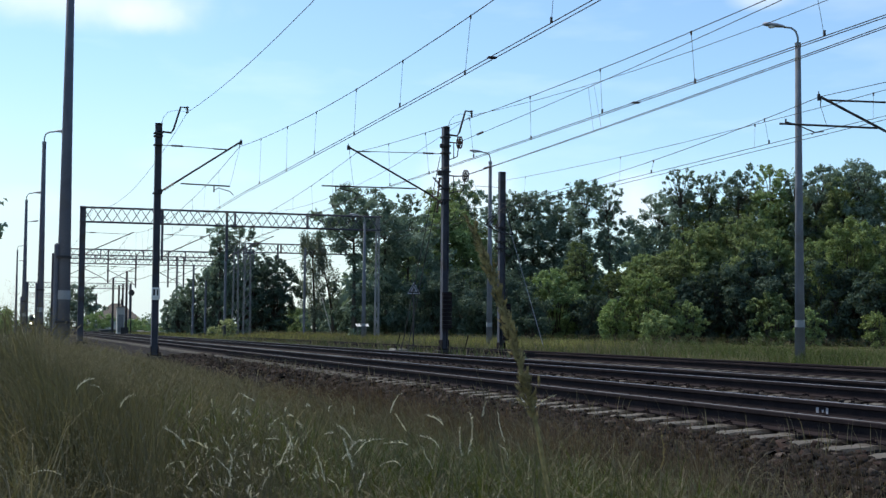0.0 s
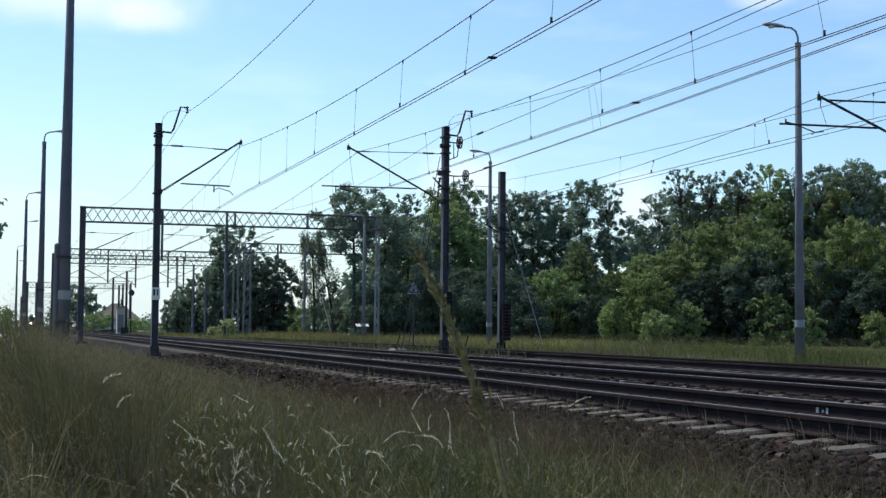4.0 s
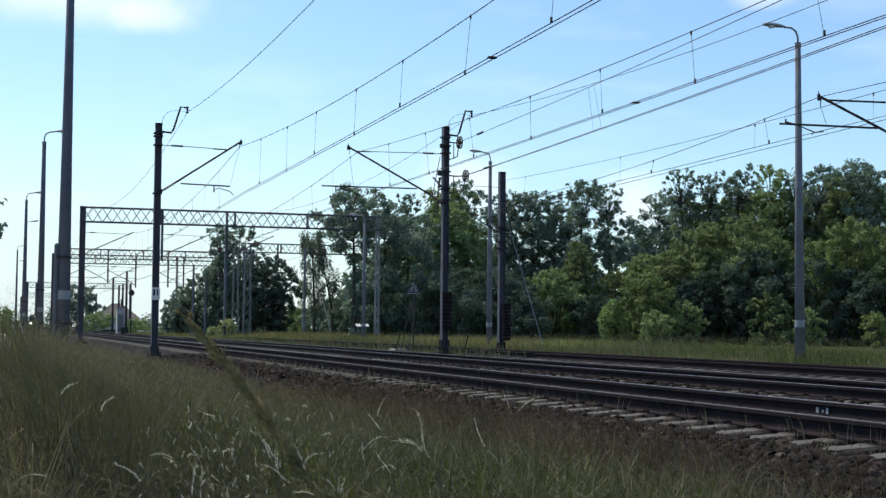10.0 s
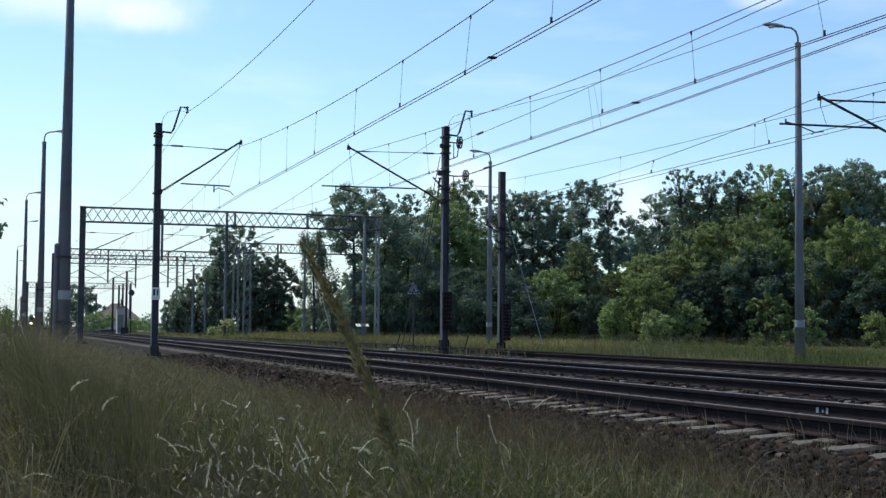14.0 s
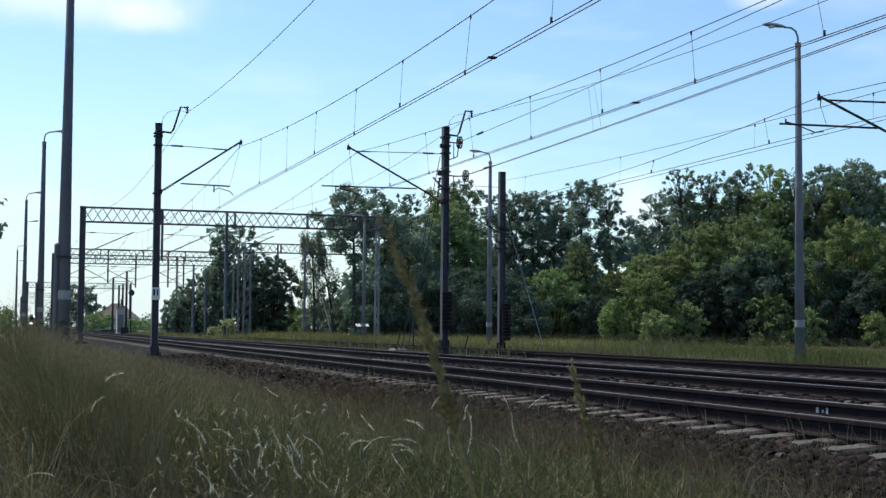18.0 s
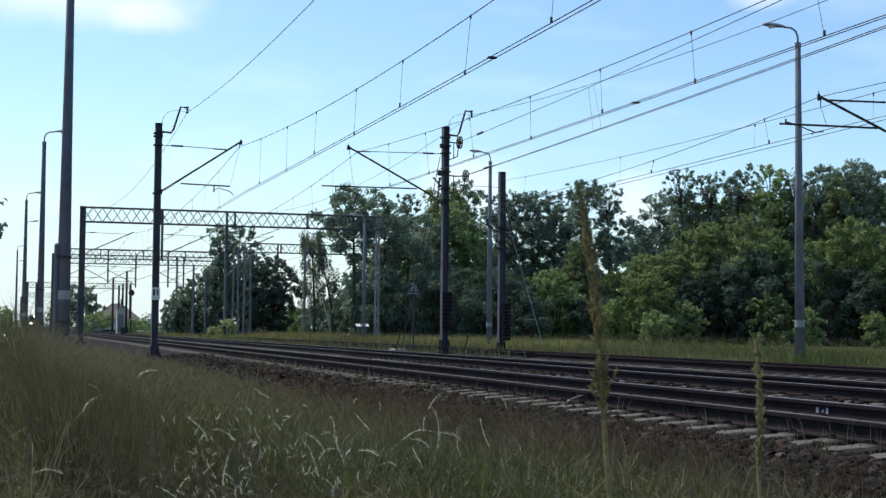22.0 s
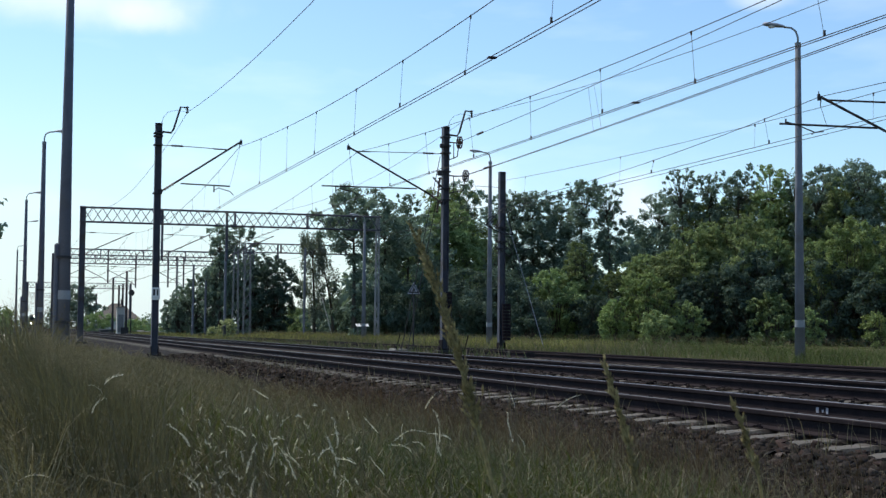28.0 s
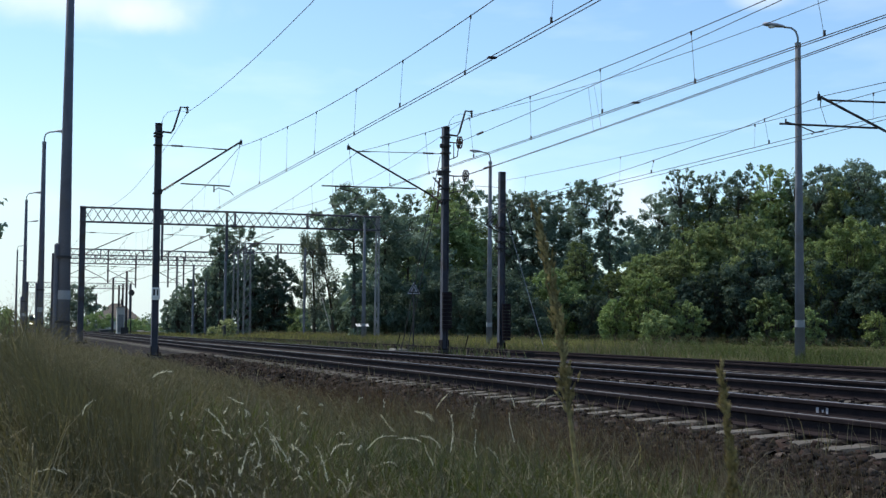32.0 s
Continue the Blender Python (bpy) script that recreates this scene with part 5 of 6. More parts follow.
# ---- things far down the line ----
def house(x, y, w, d, h, roof):
    t = thing("house", "distant house with a grey hipped roof", "house", pose(x, y, 0.15))
    part("wall", Solid().box((-w / 2, -d / 2, 0), (w / 2, d / 2, h)), PLASTER, t, "pale plastered walls")
    s = Solid()
    s.v += [(-w / 2 - 0.4, -d / 2 - 0.4, h), (w / 2 + 0.4, -d / 2 - 0.4, h), (w / 2 + 0.4, d / 2 + 0.4, h), (-w / 2 - 0.4, d / 2 + 0.4, h), (-w * 0.12, 0, h + roof), (w * 0.12, 0, h + roof)]
    s.f += [(0, 1, 5, 4), (2, 3, 4, 5), (1, 2, 5), (3, 0, 4), (3, 2, 1, 0)]
    part("roof", s, ROOF, t, "grey tiled roof")
    part("chimney", Solid().chamfered((0.8, -0.3, h), (1.4, 0.3, h + roof + 0.9), 0.03), ROOF, t)
    for k in (-0.3, 0.0, 0.3):
        wn = part("window", Solid().box((w * k - 0.5, -d / 2 - 0.05, 1.0), (w * k + 0.5, -d / 2 + 0.02, 2.3)), WHITE, t, "white framed window")
        part("pane", Solid().box((w * k - 0.42, -d / 2 - 0.07, 1.08), (w * k + 0.42, -d / 2 - 0.052, 2.22)), GLASS, wn)


def equipment_cabin(x, y):
    t = thing("equipment_cabin", "pale concrete cabin on a black base by the tracks", "cabin", pose(x, y, 0.3))
    part("body", Solid().chamfered((-0.42, -0.6, 0.2), (0.42, 0.6, 3.2), 0.05), PLASTER, t, "pale grey body")
    part("base", Solid().chamfered((0.0, -1.0, -0.3), (0.85, -0.75, 0.95), 0.04), BLACK, t, "black box at the foot")
    part("roof", Solid().chamfered((-0.5, -0.7, 3.2), (0.5, 0.7, 3.30), 0.04), CONCRETE, t, "flat concrete roof")
    part("door", Solid().box((-0.3, -0.63, 0.4), (0.3, -0.60, 2.4)), GALV, t)


def thin_post(x, y, h, r, name, label, z=0.3, mat=STEEL):
    t = thing(name, label, "post", pose(x, y, z), "posts along the line")
    part("shaft", Solid().tube([(0, 0, -0.4), (0, 0, h)], r, 8, r * 0.8), mat, t)
    part("cap", Solid().lathe((0, 0, h), [(0, r * 0.95), (0.04, r * 0.95), (0.06, r * 0.4)], 8), mat, t)
    return t


def lattice_post(x, y, h, w):
    """Four angle legs laced with flat bars."""
    t = thing("lattice_post", "slender grey lattice steel post before the trees", "post", pose(x, y, 0.3), "lattice posts")
    c = [(-w, -w), (w, -w), (w, w), (-w, w)]
    for a, b in c:
        part("leg", Solid().box((a - 0.03, b - 0.03, -0.3), (a + 0.03, b + 0.03, h)), POLE, t)
    n = int(h / 0.55)
    for k in range(4):
        (a0, b0), (a1, b1) = c[k], c[(k + 1) % 4]
        s = Solid()
        for i in range(n):
            z0, z1 = h * i / n, h * (i + 1) / n
            p, q = ((a0, b0, z0), (a1, b1, z1)) if i % 2 else ((a1, b1, z0), (a0, b0, z1))
            s.tube([p, q], 0.022, 4)
        part("lacing", s, POLE, t)
    part("cap", Solid().chamfered((-w - 0.05, -w - 0.05, h), (w + 0.05, w + 0.05, h + 0.05), 0.01), STEEL, t)


def locomotive(x, y):
    t = thing("locomotive", "distant locomotive standing on the track with lit headlights", "locomotive", pose(x, y, RAIL))
    part("body", Solid().chamfered((-1.45, 0.0, 1.0), (1.45, 16.0, 3.9), 0.25), LOCO, t, "dark green body")
    part("front", Solid().chamfered((-1.35, -0.08, 1.05), (1.35, 0.0, 2.3), 0.08), LOCO_FRONT, t, "dull yellow front")
    part("roof", Solid().chamfered((-1.2, 0.5, 3.9), (1.2, 15.5, 4.15), 0.1), STEEL, t)
    for d in (-0.62, 0.62):
        part("windscreen", Solid().box((d - 0.52, -0.06, 2.6), (d + 0.52, 0.0, 3.35)), GLASS, t)
        part("headlight", Solid().lathe((d * 1.35, -0.08, 1.55), [(0, 0.22), (0.05, 0.22), (0.07, 0.16)], 12, (0, -1, 0)), HEADLIGHT, t, "lit round headlight")
        part("buffer", Solid().lathe((d * 1.4, 0, 1.05), [(0, 0.1), (0.4, 0.1), (0.4, 0.22), (0.46, 0.2)], 12, (0, -1, 0)), BLACK, t)
    part("headlight", Solid().lathe((0, -0.02, 3.62), [(0, 0.13), (0.05, 0.13), (0.06, 0.09)], 12, (0, -1, 0)), HEADLIGHT, t, "lit upper headlight")
    for yy in (2.0, 4.4, 11.2, 13.6):
        for d in (-0.75, 0.75):
            part("wheel", Solid().lathe((d - 0.07, yy, 0.52), [(0, 0.15), (0, 0.52), (0.14, 0.52), (0.14, 0.15)], 16, (1, 0, 0)), RUST, t)
    part("bogie", Solid().chamfered((-1.2, 1.0, 0.45), (1.2, 5.4, 1.0), 0.05), BLACK, t)
    part("bogie", Solid().chamfered((-1.2, 10.2, 0.45), (1.2, 14.6, 1.0), 0.05), BLACK, t)


def build_far_things():
    house(21.9, 300.0, 8.5, 9.0, 2.9, 3.2)
    equipment_cabin(12.12, 160.0)
    for x, y, h in ((11.6, 165.0, 6.7), (12.65, 170.0, 6.0), (13.11, 170.0, 6.1), (12.35, 155.0, 7.1)):
        thin_post(x, y, h, 0.14, "track_post", "dark steel post beside the far tracks")
    t = thin_post(13.7, 165.0, 5.0, 0.07, "disc_signal", "round dark disc on a post by the far tracks")
    part("disc", Solid().lathe((0, -0.08, 5.0), [(0, 0.15), (0, 0.36), (0.05, 0.36), (0.05, 0.15)], 18, (0, -1, 0)), BLACK, t, "black disc")
    for x, y, h in ((17.73, 140.0, 7.3), (18.98, 140.0, 7.0), (17.22, 150.0, 8.4), (17.95, 120.0, 7.9), (24.56, 118.0, 8.0)):
        thin_post(x, y, h, 0.13, "concrete_post", "grey concrete post before the trees", mat=POLE)
    lattice_post(22.62, 138.2, 8.9, 0.19)
    lattice_post(23.27, 138.1, 8.9, 0.19)
    thin_post(15.53, 103.85, 1.12, 0.13, "marker_post", "short black marker post between tracks", mat=BLACK)
    for x, y in ((13.9, 50.0), (14.8, 52.5), (15.6, 47.0)):
        t = thing("marker_stake", "thin leaning stake between the tracks", "stake", pose(x, y, 0.4, 8, 12, 0), "stakes")
        part("shaft", Solid().tube([(0, 0, -0.2), (0, 0, 0.75)], 0.02, 6), RUST, t)
    t = thing("switch_box", "low pale concrete cover beside the rail", "box", pose(14.35, 51.2, 0.38))
    part("cover", Solid().chamfered((-0.3, -0.45, -0.1), (0.3, 0.45, 0.2), 0.05), CONCRETE, t)
    t = thing("leaning_pole", "thin pale pole leaning before the birch", "pole", pose(25.12, 109.15, 0.4, 0, -15.5, 0))
    part("shaft", Solid().tube([(0, 0, -0.3), (0, 0, 3.55)], 0.055, 6, 0.04), PLASTER, t)
    # two unidentified white spots: plates and posts are added, tilted to catch sun
    for x in (23.17, 23.74):
        t = thing("white_spot_plate", "tilted white plate on an added post, standing in for a white spot", "board", pose(x, 93.0, 0.3), "white boards")
        part("shaft", Solid().tube([(0, 0, -0.3), (0, 0, 1.35)], 0.03, 6), GALV, t)
        part("plate", Solid().chamfered((-0.17, -0.008, -0.2), (0.17, 0.008, 0.2), 0.004), WHITE, t, "sloping white plate", at=pose(0, -0.05, 1.28, -62, 0, 0))
    t = thing("relay_box", "low rusty box beside the far track", "box", pose(18.53, 138.7, 0.3))
    part("body", Solid().chamfered((-0.28, -0.3, -0.1), (0.28, 0.3, 0.42), 0.03), RUST, t)
    part("lid", Solid().chamfered((-0.31, -0.33, 0.42), (0.31, 0.33, 0.47), 0.02), RUST, t)
    t = thing("platform", "low dark concrete platform far along the line", "platform", pose(15.5, 230.0, 0.3))
    part("slab", Solid().chamfered((-1.6, -6.0, -0.3), (1.8, 10.0, 0.62), 0.06), CONCRETE, t, "pale worn top slab")
    part("edge", Solid().chamfered((-1.64, -6.06, -0.3), (1.84, -6.0, 0.5), 0.01), BLACK, t, "dark end wall")
    t = thing("loading_ramp", "grey concrete ramp beside the far tracks", "ramp", pose(17.6, 182.0, 0.3))
    part("slab", Solid().chamfered((-1.0, -3.0, -0.3), (1.2, 9.0, 0.45), 0.06), CONCRETE, t)
    part("kerb", Solid().chamfered((-1.08, -3.1, 0.40), (-0.92, 9.0, 0.56), 0.03), CONCRETE, t, "raised concrete kerb")
    locomotive(7.615, 445.0)
    t = thing("rail_mark", "white painted mark on the web of the rail", "mark", pose(8.356, 12.93, 0.50))
    part("paint", Solid().box((-0.004, -0.12, -0.03), (0, -0.08, 0.035)).box((-0.004, -0.03, -0.02), (0, 0.0, 0.01)).box((-0.004, 0.06, -0.03), (0, 0.11, 0.03)), LAMP, t)


build_far_things()


# ---- grass ----
def blades(x, y, z, h, w, lean, mat, name):
    """Blades that arch over, each a strip of three quads and a tip."""
    n = len(x)
    a = rng.uniform(0, 6.283, n)
    wx, wy = np.cos(a) * w * 0.5, np.sin(a) * w * 0.5
    b = rng.uniform(0, 6.283, n)
    lx, ly = np.cos(b) * lean * h - 0.12 * h, np.sin(b) * lean * h
    v = np.zeros((n, 7, 3))
    v[:, 0] = np.stack([x - wx, y - wy, z - 0.03], 1)
    v[:, 1] = np.stack([x + wx, y + wy, z - 0.03], 1)
    for k, (f, up, t) in enumerate(((0.16, 0.42, 0.9), (0.5, 0.8, 0.65))):
        zz = z + h * up * (1 - 0.16 * lean)
        v[:, 2 + 2 * k] = np.stack([x + f * lx - wx * t, y + f * ly - wy * t, zz], 1)
        v[:, 3 + 2 * k] = np.stack([x + f * lx + wx * t, y + f * ly + wy * t, zz], 1)
    v[:, 6] = np.stack([x + lx, y + ly, z + h * (1 - 0.38 * lean * lean)], 1)
    i = 7 * np.arange(n)[:, None]
    f = np.concatenate([i + [[0, 1, 3]], i + [[0, 3, 2]], i + [[2, 3, 5]], i + [[2, 5, 4]], i + [[4, 5, 6]]], 1).reshape(-1, 3)
    return soup(name, v.reshape(-1, 3), f, mat)


def panicles(x, y, z, h, grain, count, name, mat=PANICLE):
    """Loose flowering tops of grass: small spikelets strewn about the bent upper end of each stem."""
    n = len(x)
    turn, bend = rng.uniform(-0.9, 0.9, n), rng.uniform(0.2, 1.0, n)
    k = rng.random((n, count))
    ln = rng.uniform(0.08, 0.17, n)[:, None]
    far = ln * bend[:, None] * k * k
    px = x[:, None] - far * np.cos(turn)[:, None] + rng.normal(0, 0.011, (n, count)) * (1.2 - 0.8 * k)
    py = y[:, None] - far * np.sin(turn)[:, None] + rng.normal(0, 0.011, (n, count)) * (1.2 - 0.8 * k)
    pz = (z + h)[:, None] - ln * (1 - k * (1 - 0.55 * bend[:, None] * k)) + rng.normal(0, 0.004, (n, count))
    c = np.stack([px, py, pz], -1).reshape(-1, 3)
    m = len(c)
    g = np.repeat(grain * np.ones(n), count)[:, None] * rng.uniform(0.6, 1.4, (m, 1))
    a = rng.normal(size=(m, 3)) + [-0.5, 0, 0.6]
    a /= np.linalg.norm(a, axis=1)[:, None]
    b = np.cross(a, rng.normal(size=(m, 3)))
    b /= np.linalg.norm(b, axis=1)[:, None] + 1e-9
    v = np.stack([c - a * g, c + b * g * 0.42, c + a * g], 1).reshape(-1, 3)
    return soup(name, v, np.arange(3 * m).reshape(-1, 3), mat)


def fan(n, d0, d1, a0, a1, power=1.0):
    """Plan points in a fan about the origin, denser near it."""
    d = d0 * (d1 / d0) ** (rng.random(n) ** power)
    a = np.radians(rng.uniform(a0, a1, n))
    return d * np.sin(a), d * np.cos(a)


PATCHES = []


def build_grass():
    x, y = fan(105000, 2.6, 60.0, -3.5, 37.0)
    n = 9000
    x, y = np.concatenate([x, rng.uniform(-6, 4.4, n)]), np.concatenate([y, rng.uniform(-9, 9, n)])
    k = (np.hypot(x, y) > 1.5) & (x < 4.9 - 1.0 * rng.random(len(x)) ** 2) & ((x > 0.02) | (y < 11))
    x, y = x[k], y[k]
    k = x < np.where(y < 12, 3.75 + 0.05 * (y - 6), 4.8) - 0.8 * rng.random(len(x)) ** 2
    x, y = x[k], y[k]
    h = rng.uniform(0.28, 0.62, len(x)) * (1 - 0.55 * step(3.0, 4.6, x)) * np.where(y > 6, 1.0, 0.8)
    lean = rng.uniform(0.25, 1.25, len(x))
    green = rng.random(len(x)) < 0.7 * np.exp(-((x - 2.2) / 1.0) ** 2 - ((y - 6.8) / 2.4) ** 2)
    gx, gy, gh, gl = x[green], y[green], h[green], lean[green]
    x, y, h, lean = x[~green], y[~green], h[~green], lean[~green]
    # near the eye the meadow is cut into patches that the wind can rock
    near = (y > 2.2) & (y < 9.4) & (x > -0.6)
    cx, cy = np.floor((x + 0.6) / 1.2), np.floor((y - 2.2) / 1.2)
    tagged(new("meadow_grass", blades(x[~near], y[~near], ground_z(x[~near], y[~near]), h[~near], 0.0032 + 0.0004 * y[~near], lean[~near], GRASS, "meadow_grass")),
           "tall green and brown meadow grass", "grass", kind="stuff")
    tx, ty = fan(15000, 3.0, 40.0, -3.0, 33.0)
    k = (tx > 0.03) & (tx < np.where(ty < 12, 3.5 + 0.05 * (ty - 6), 4.3) - 0.7 * rng.random(len(tx)))
    tx, ty = tx[k], ty[k]
    th = rng.uniform(0.38, 0.74, len(tx)) * (1 - 0.5 * step(2.6, 4.4, tx))
    tnear = (ty > 2.2) & (ty < 9.4)
    k = ~tnear
    tagged(new("flowering_grass", panicles(tx[k], ty[k], ground_z(tx[k], ty[k]), th[k], 0.004 + 0.0003 * ty[k], 9, "flowering_grass")),
           "brownish flowering tops of the meadow grass", "grass", kind="stuff")
    tcx, tcy = np.floor((tx + 0.6) / 1.2), np.floor((ty - 2.2) / 1.2)
    for i in range(5):
        for j in range(6):
            k = near & (cx == i) & (cy == j)
            if k.sum() < 40:
                continue
            ox, oy = 1.2 * i, 2.8 + 1.2 * j
            oz = float(ground_z(ox, oy))
            ob = new("grass_patch", blades(x[k] - ox, y[k] - oy, ground_z(x[k], y[k]) - oz, h[k], 0.0032 + 0.0004 * y[k], lean[k], GRASS, "grass_patch"))
            ob.matrix_basis = pose(ox, oy, oz)
            k = tnear & (tcx == i) & (tcy == j)
            if k.any():
                tagged(part("flowering_tops", panicles(tx[k] - ox, ty[k] - oy, ground_z(tx[k], ty[k]) - oz, th[k], 0.0042, 14, "flowering_tops"), PANICLE, ob), kind="stuff")
            PATCHES.append((tagged(ob, "patch of tall meadow grass rocking in the wind", "grass", "grass patches", "stuff"), ox, oy, oz))
    x, y = fan(6500, 2.8, 55.0, -3.5, 36.0)
    k = (x < np.where(y < 12, 3.9 + 0.05 * (y - 6), 5.0) - 0.5 * rng.random(len(x)) ** 2) & (x > 0.05)
    x, y = x[k], y[k]
    h = rng.uniform(0.35, 0.75, len(x)) * (1 - 0.5 * step(3.4, 5.2, x))
    tagged(new("dry_grass", blades(x, y, ground_z(x, y), h, 0.003 + 0.0004 * y, rng.uniform(0.4, 1.2, len(x)), GRASS_DRY, "dry_grass")),
           "dry straw-coloured grass stems among green", "grass", kind="stuff")
    n = 9000
    x, y = rng.normal(2.0, 0.7, n), rng.normal(6.5, 1.9, n)
    k = (y > 3.4) & (x < 3.8) & (x > 0.6)
    x, y = np.concatenate([x[k], gx]), np.concatenate([y[k], gy])
    h = np.concatenate([rng.uniform(0.25, 0.6, k.sum()), gh])
    lean = np.concatenate([rng.uniform(0.2, 1.2, k.sum()), gl])
    tagged(new("fresh_grass", blades(x, y, ground_z(x, y), h, 0.0065 + 0 * x, lean, GRASS_GREEN, "fresh_grass")),
           "patch of fresh green grass in the meadow", "grass", kind="stuff")
    n = 4600
    y = 8 + 12 * rng.random(n)
    x = rng.normal(4.0, 0.5, n)
    tagged(new("reddish_grass", blades(x, y, np.maximum(ground_z(x, y), bed_z(x)), rng.uniform(0.2, 0.55, n), 0.005 + 0 * x, rng.uniform(0.1, 0.7, n), GRASS_RED, "reddish_grass")),
           "reddish dry grass along the foot of the ballast", "grass", kind="stuff")
    # a hump of tall grass close by, where the path's edge begins
    n = 8000
    x, y = 0.15 + 0.42 * rng.random(n) ** 1.3, rng.uniform(5.0, 11.0, n)
    z = ground_z(x, y)
    top = 1.325 - 0.34 * (x - 0.12) + rng.normal(-0.05, 0.04, n)
    tagged(new("tall_grass", blades(x, y, z, top - z, 0.0030 + 0 * x, rng.uniform(0.03, 0.42, n), GRASS, "tall_grass")),
           "tall brown-green grass beside the path", "grass", kind="stuff")
    tagged(new("tall_flowering_grass", panicles(x[::2], y[::2], z[::2], (top - z + 0.03)[::2], 0.0034, 11, "tall_flowering_grass")), "brownish flowering tops beside the path", "grass", kind="stuff")
    n = 2100
    x, y = rng.normal(4.0, 0.62, n), rng.uniform(6.4, 14.5, n)
    z, h = np.maximum(ground_z(x, y), bed_z(x)), rng.uniform(0.2, 0.55, n) * (1 - 0.45 * step(4.2, 5.2, x))
    tagged(new("brown_weeds", blades(x, y, z, h, 0.005 + 0 * x, rng.uniform(0.02, 0.35, n), WEED_BROWN, "brown_weeds")), "dark brown upright weeds at the foot of the ballast", "weeds", kind="stuff")
    tagged(new("brown_seed_tops", panicles(x, y, z, h, 0.0055, 18, "brown_seed_tops", WEED_BROWN)), "dark brown seed tops of the weeds", "weeds", kind="stuff")
    n = 1300
    x, y = rng.normal(3.8, 0.55, n), rng.uniform(6.0, 12.5, n)
    z, h = np.maximum(ground_z(x, y), bed_z(x)), rng.uniform(0.22, 0.55, n) * (1 - 0.4 * step(4.2, 5.2, x))
    tagged(new("beige_weeds", blades(x, y, z, h, 0.0035 + 0 * x, rng.uniform(0.05, 0.5, n), GRASS_DRY, "beige_weeds")), "thin beige weeds at the foot of the ballast", "weeds", kind="stuff")
    tagged(new("beige_seed_tops", panicles(x, y, z, h, 0.005, 14, "beige_seed_tops")), "fuzzy beige seed tops of the weeds", "weeds", kind="stuff")
    n = 1100
    y = 6 + 30 * rng.random(n) ** 1.5
    x = rng.uniform(4.4, 6.2, n) - 0.5 * rng.random(n)
    tagged(new("slope_weeds", blades(x, y, np.maximum(bed_z(x), 0.14), rng.uniform(0.06, 0.26, n), 0.006 + 0 * x, rng.uniform(0.3, 1.2, n), GRASS_RED, "slope_weeds")),
           "sparse dry weeds on the ballast slope", "weeds", kind="stuff")
    # beyond the tracks
    n = 32000
    y = rng.uniform(16, 120, n)
    x = 19.4 + rng.random(n) ** 1.4 * (9 + 0.12 * y)
    h = (rng.uniform(0.18, 0.44, n) + 0.4 * rng.random(n) ** 6) * (1.1 - 0.1 * step(30, 70, y))
    tagged(new("verge_grass", blades(x, y, ground_z(x, y), h, 0.005 + 0.00015 * y, rng.uniform(0.3, 1.2, n), GRASS_FAR, "verge_grass")),
           "sunlit green grass between the track and the wood", "grass", kind="stuff")
    n = 3600
    y = rng.uniform(26, 70, n)
    x = 20.3 + rng.random(n) ** 1.5 * (5 + 0.14 * y)
    tagged(new("verge_seed_tops", panicles(x, y, ground_z(x, y), rng.uniform(0.3, 0.75, n), 0.010 + 0.00012 * y, 10, "verge_seed_tops")), "brownish seed tops over the grass before the wood", "grass", kind="stuff")
    n = 700
    y = rng.uniform(32.6, 34.9, n)
    x = rng.uniform(20.2, 23.0, n)
    tagged(new("pole_foot_grass", blades(x, y, ground_z(x, y), rng.uniform(0.3, 0.6, n), 0.010 + 0 * x, rng.uniform(0.2, 0.9, n), GRASS_FAR, "pole_foot_grass")),
           "taller green grass round the foot of the lamp pole", "grass", kind="stuff")
    n = 8000
    y = rng.uniform(46, 135, n)
    x = 19.6 + rng.random(n) * (4 + 0.05 * y)
    h = rng.uniform(0.25, 0.6, n) + 0.25 * step(50, 80, y) * rng.random(n)
    tagged(new("dry_verge_grass", blades(x, y, ground_z(x, y), h, 0.011 + 0.00012 * y, rng.uniform(0.1, 0.7, n), GRASS_DRY, "dry_verge_grass")),
           "dry yellowish grass between the track and the wood", "grass", kind="stuff")
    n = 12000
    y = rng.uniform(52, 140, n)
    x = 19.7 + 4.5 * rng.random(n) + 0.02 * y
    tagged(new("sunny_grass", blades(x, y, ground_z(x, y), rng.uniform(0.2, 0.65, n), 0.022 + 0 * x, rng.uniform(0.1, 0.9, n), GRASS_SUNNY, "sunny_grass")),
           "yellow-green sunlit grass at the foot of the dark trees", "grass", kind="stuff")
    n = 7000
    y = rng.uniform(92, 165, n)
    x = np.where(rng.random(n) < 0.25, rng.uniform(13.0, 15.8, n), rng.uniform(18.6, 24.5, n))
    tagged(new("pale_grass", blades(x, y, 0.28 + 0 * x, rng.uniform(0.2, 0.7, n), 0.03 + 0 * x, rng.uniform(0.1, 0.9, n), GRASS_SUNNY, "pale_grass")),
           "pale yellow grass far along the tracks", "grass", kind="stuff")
    n = 14000
    y = rng.uniform(40, 200, n)
    x = rng.uniform(13.5, 16.0, n) + np.where(rng.random(n) < 0.45, 5.5, 0.0)
    k = (x < 15.6) | (x > 19)
    x, y = x[k], y[k]
    dry = rng.random(len(x)) < 0.5
    for name, k, mat, label in (("weeds", ~dry, GRASS_FAR, "yellow-green weeds between the tracks"), ("dry_weeds", dry, GRASS_DRY, "dry straw-coloured weeds between the tracks")):
        n = int(k.sum())
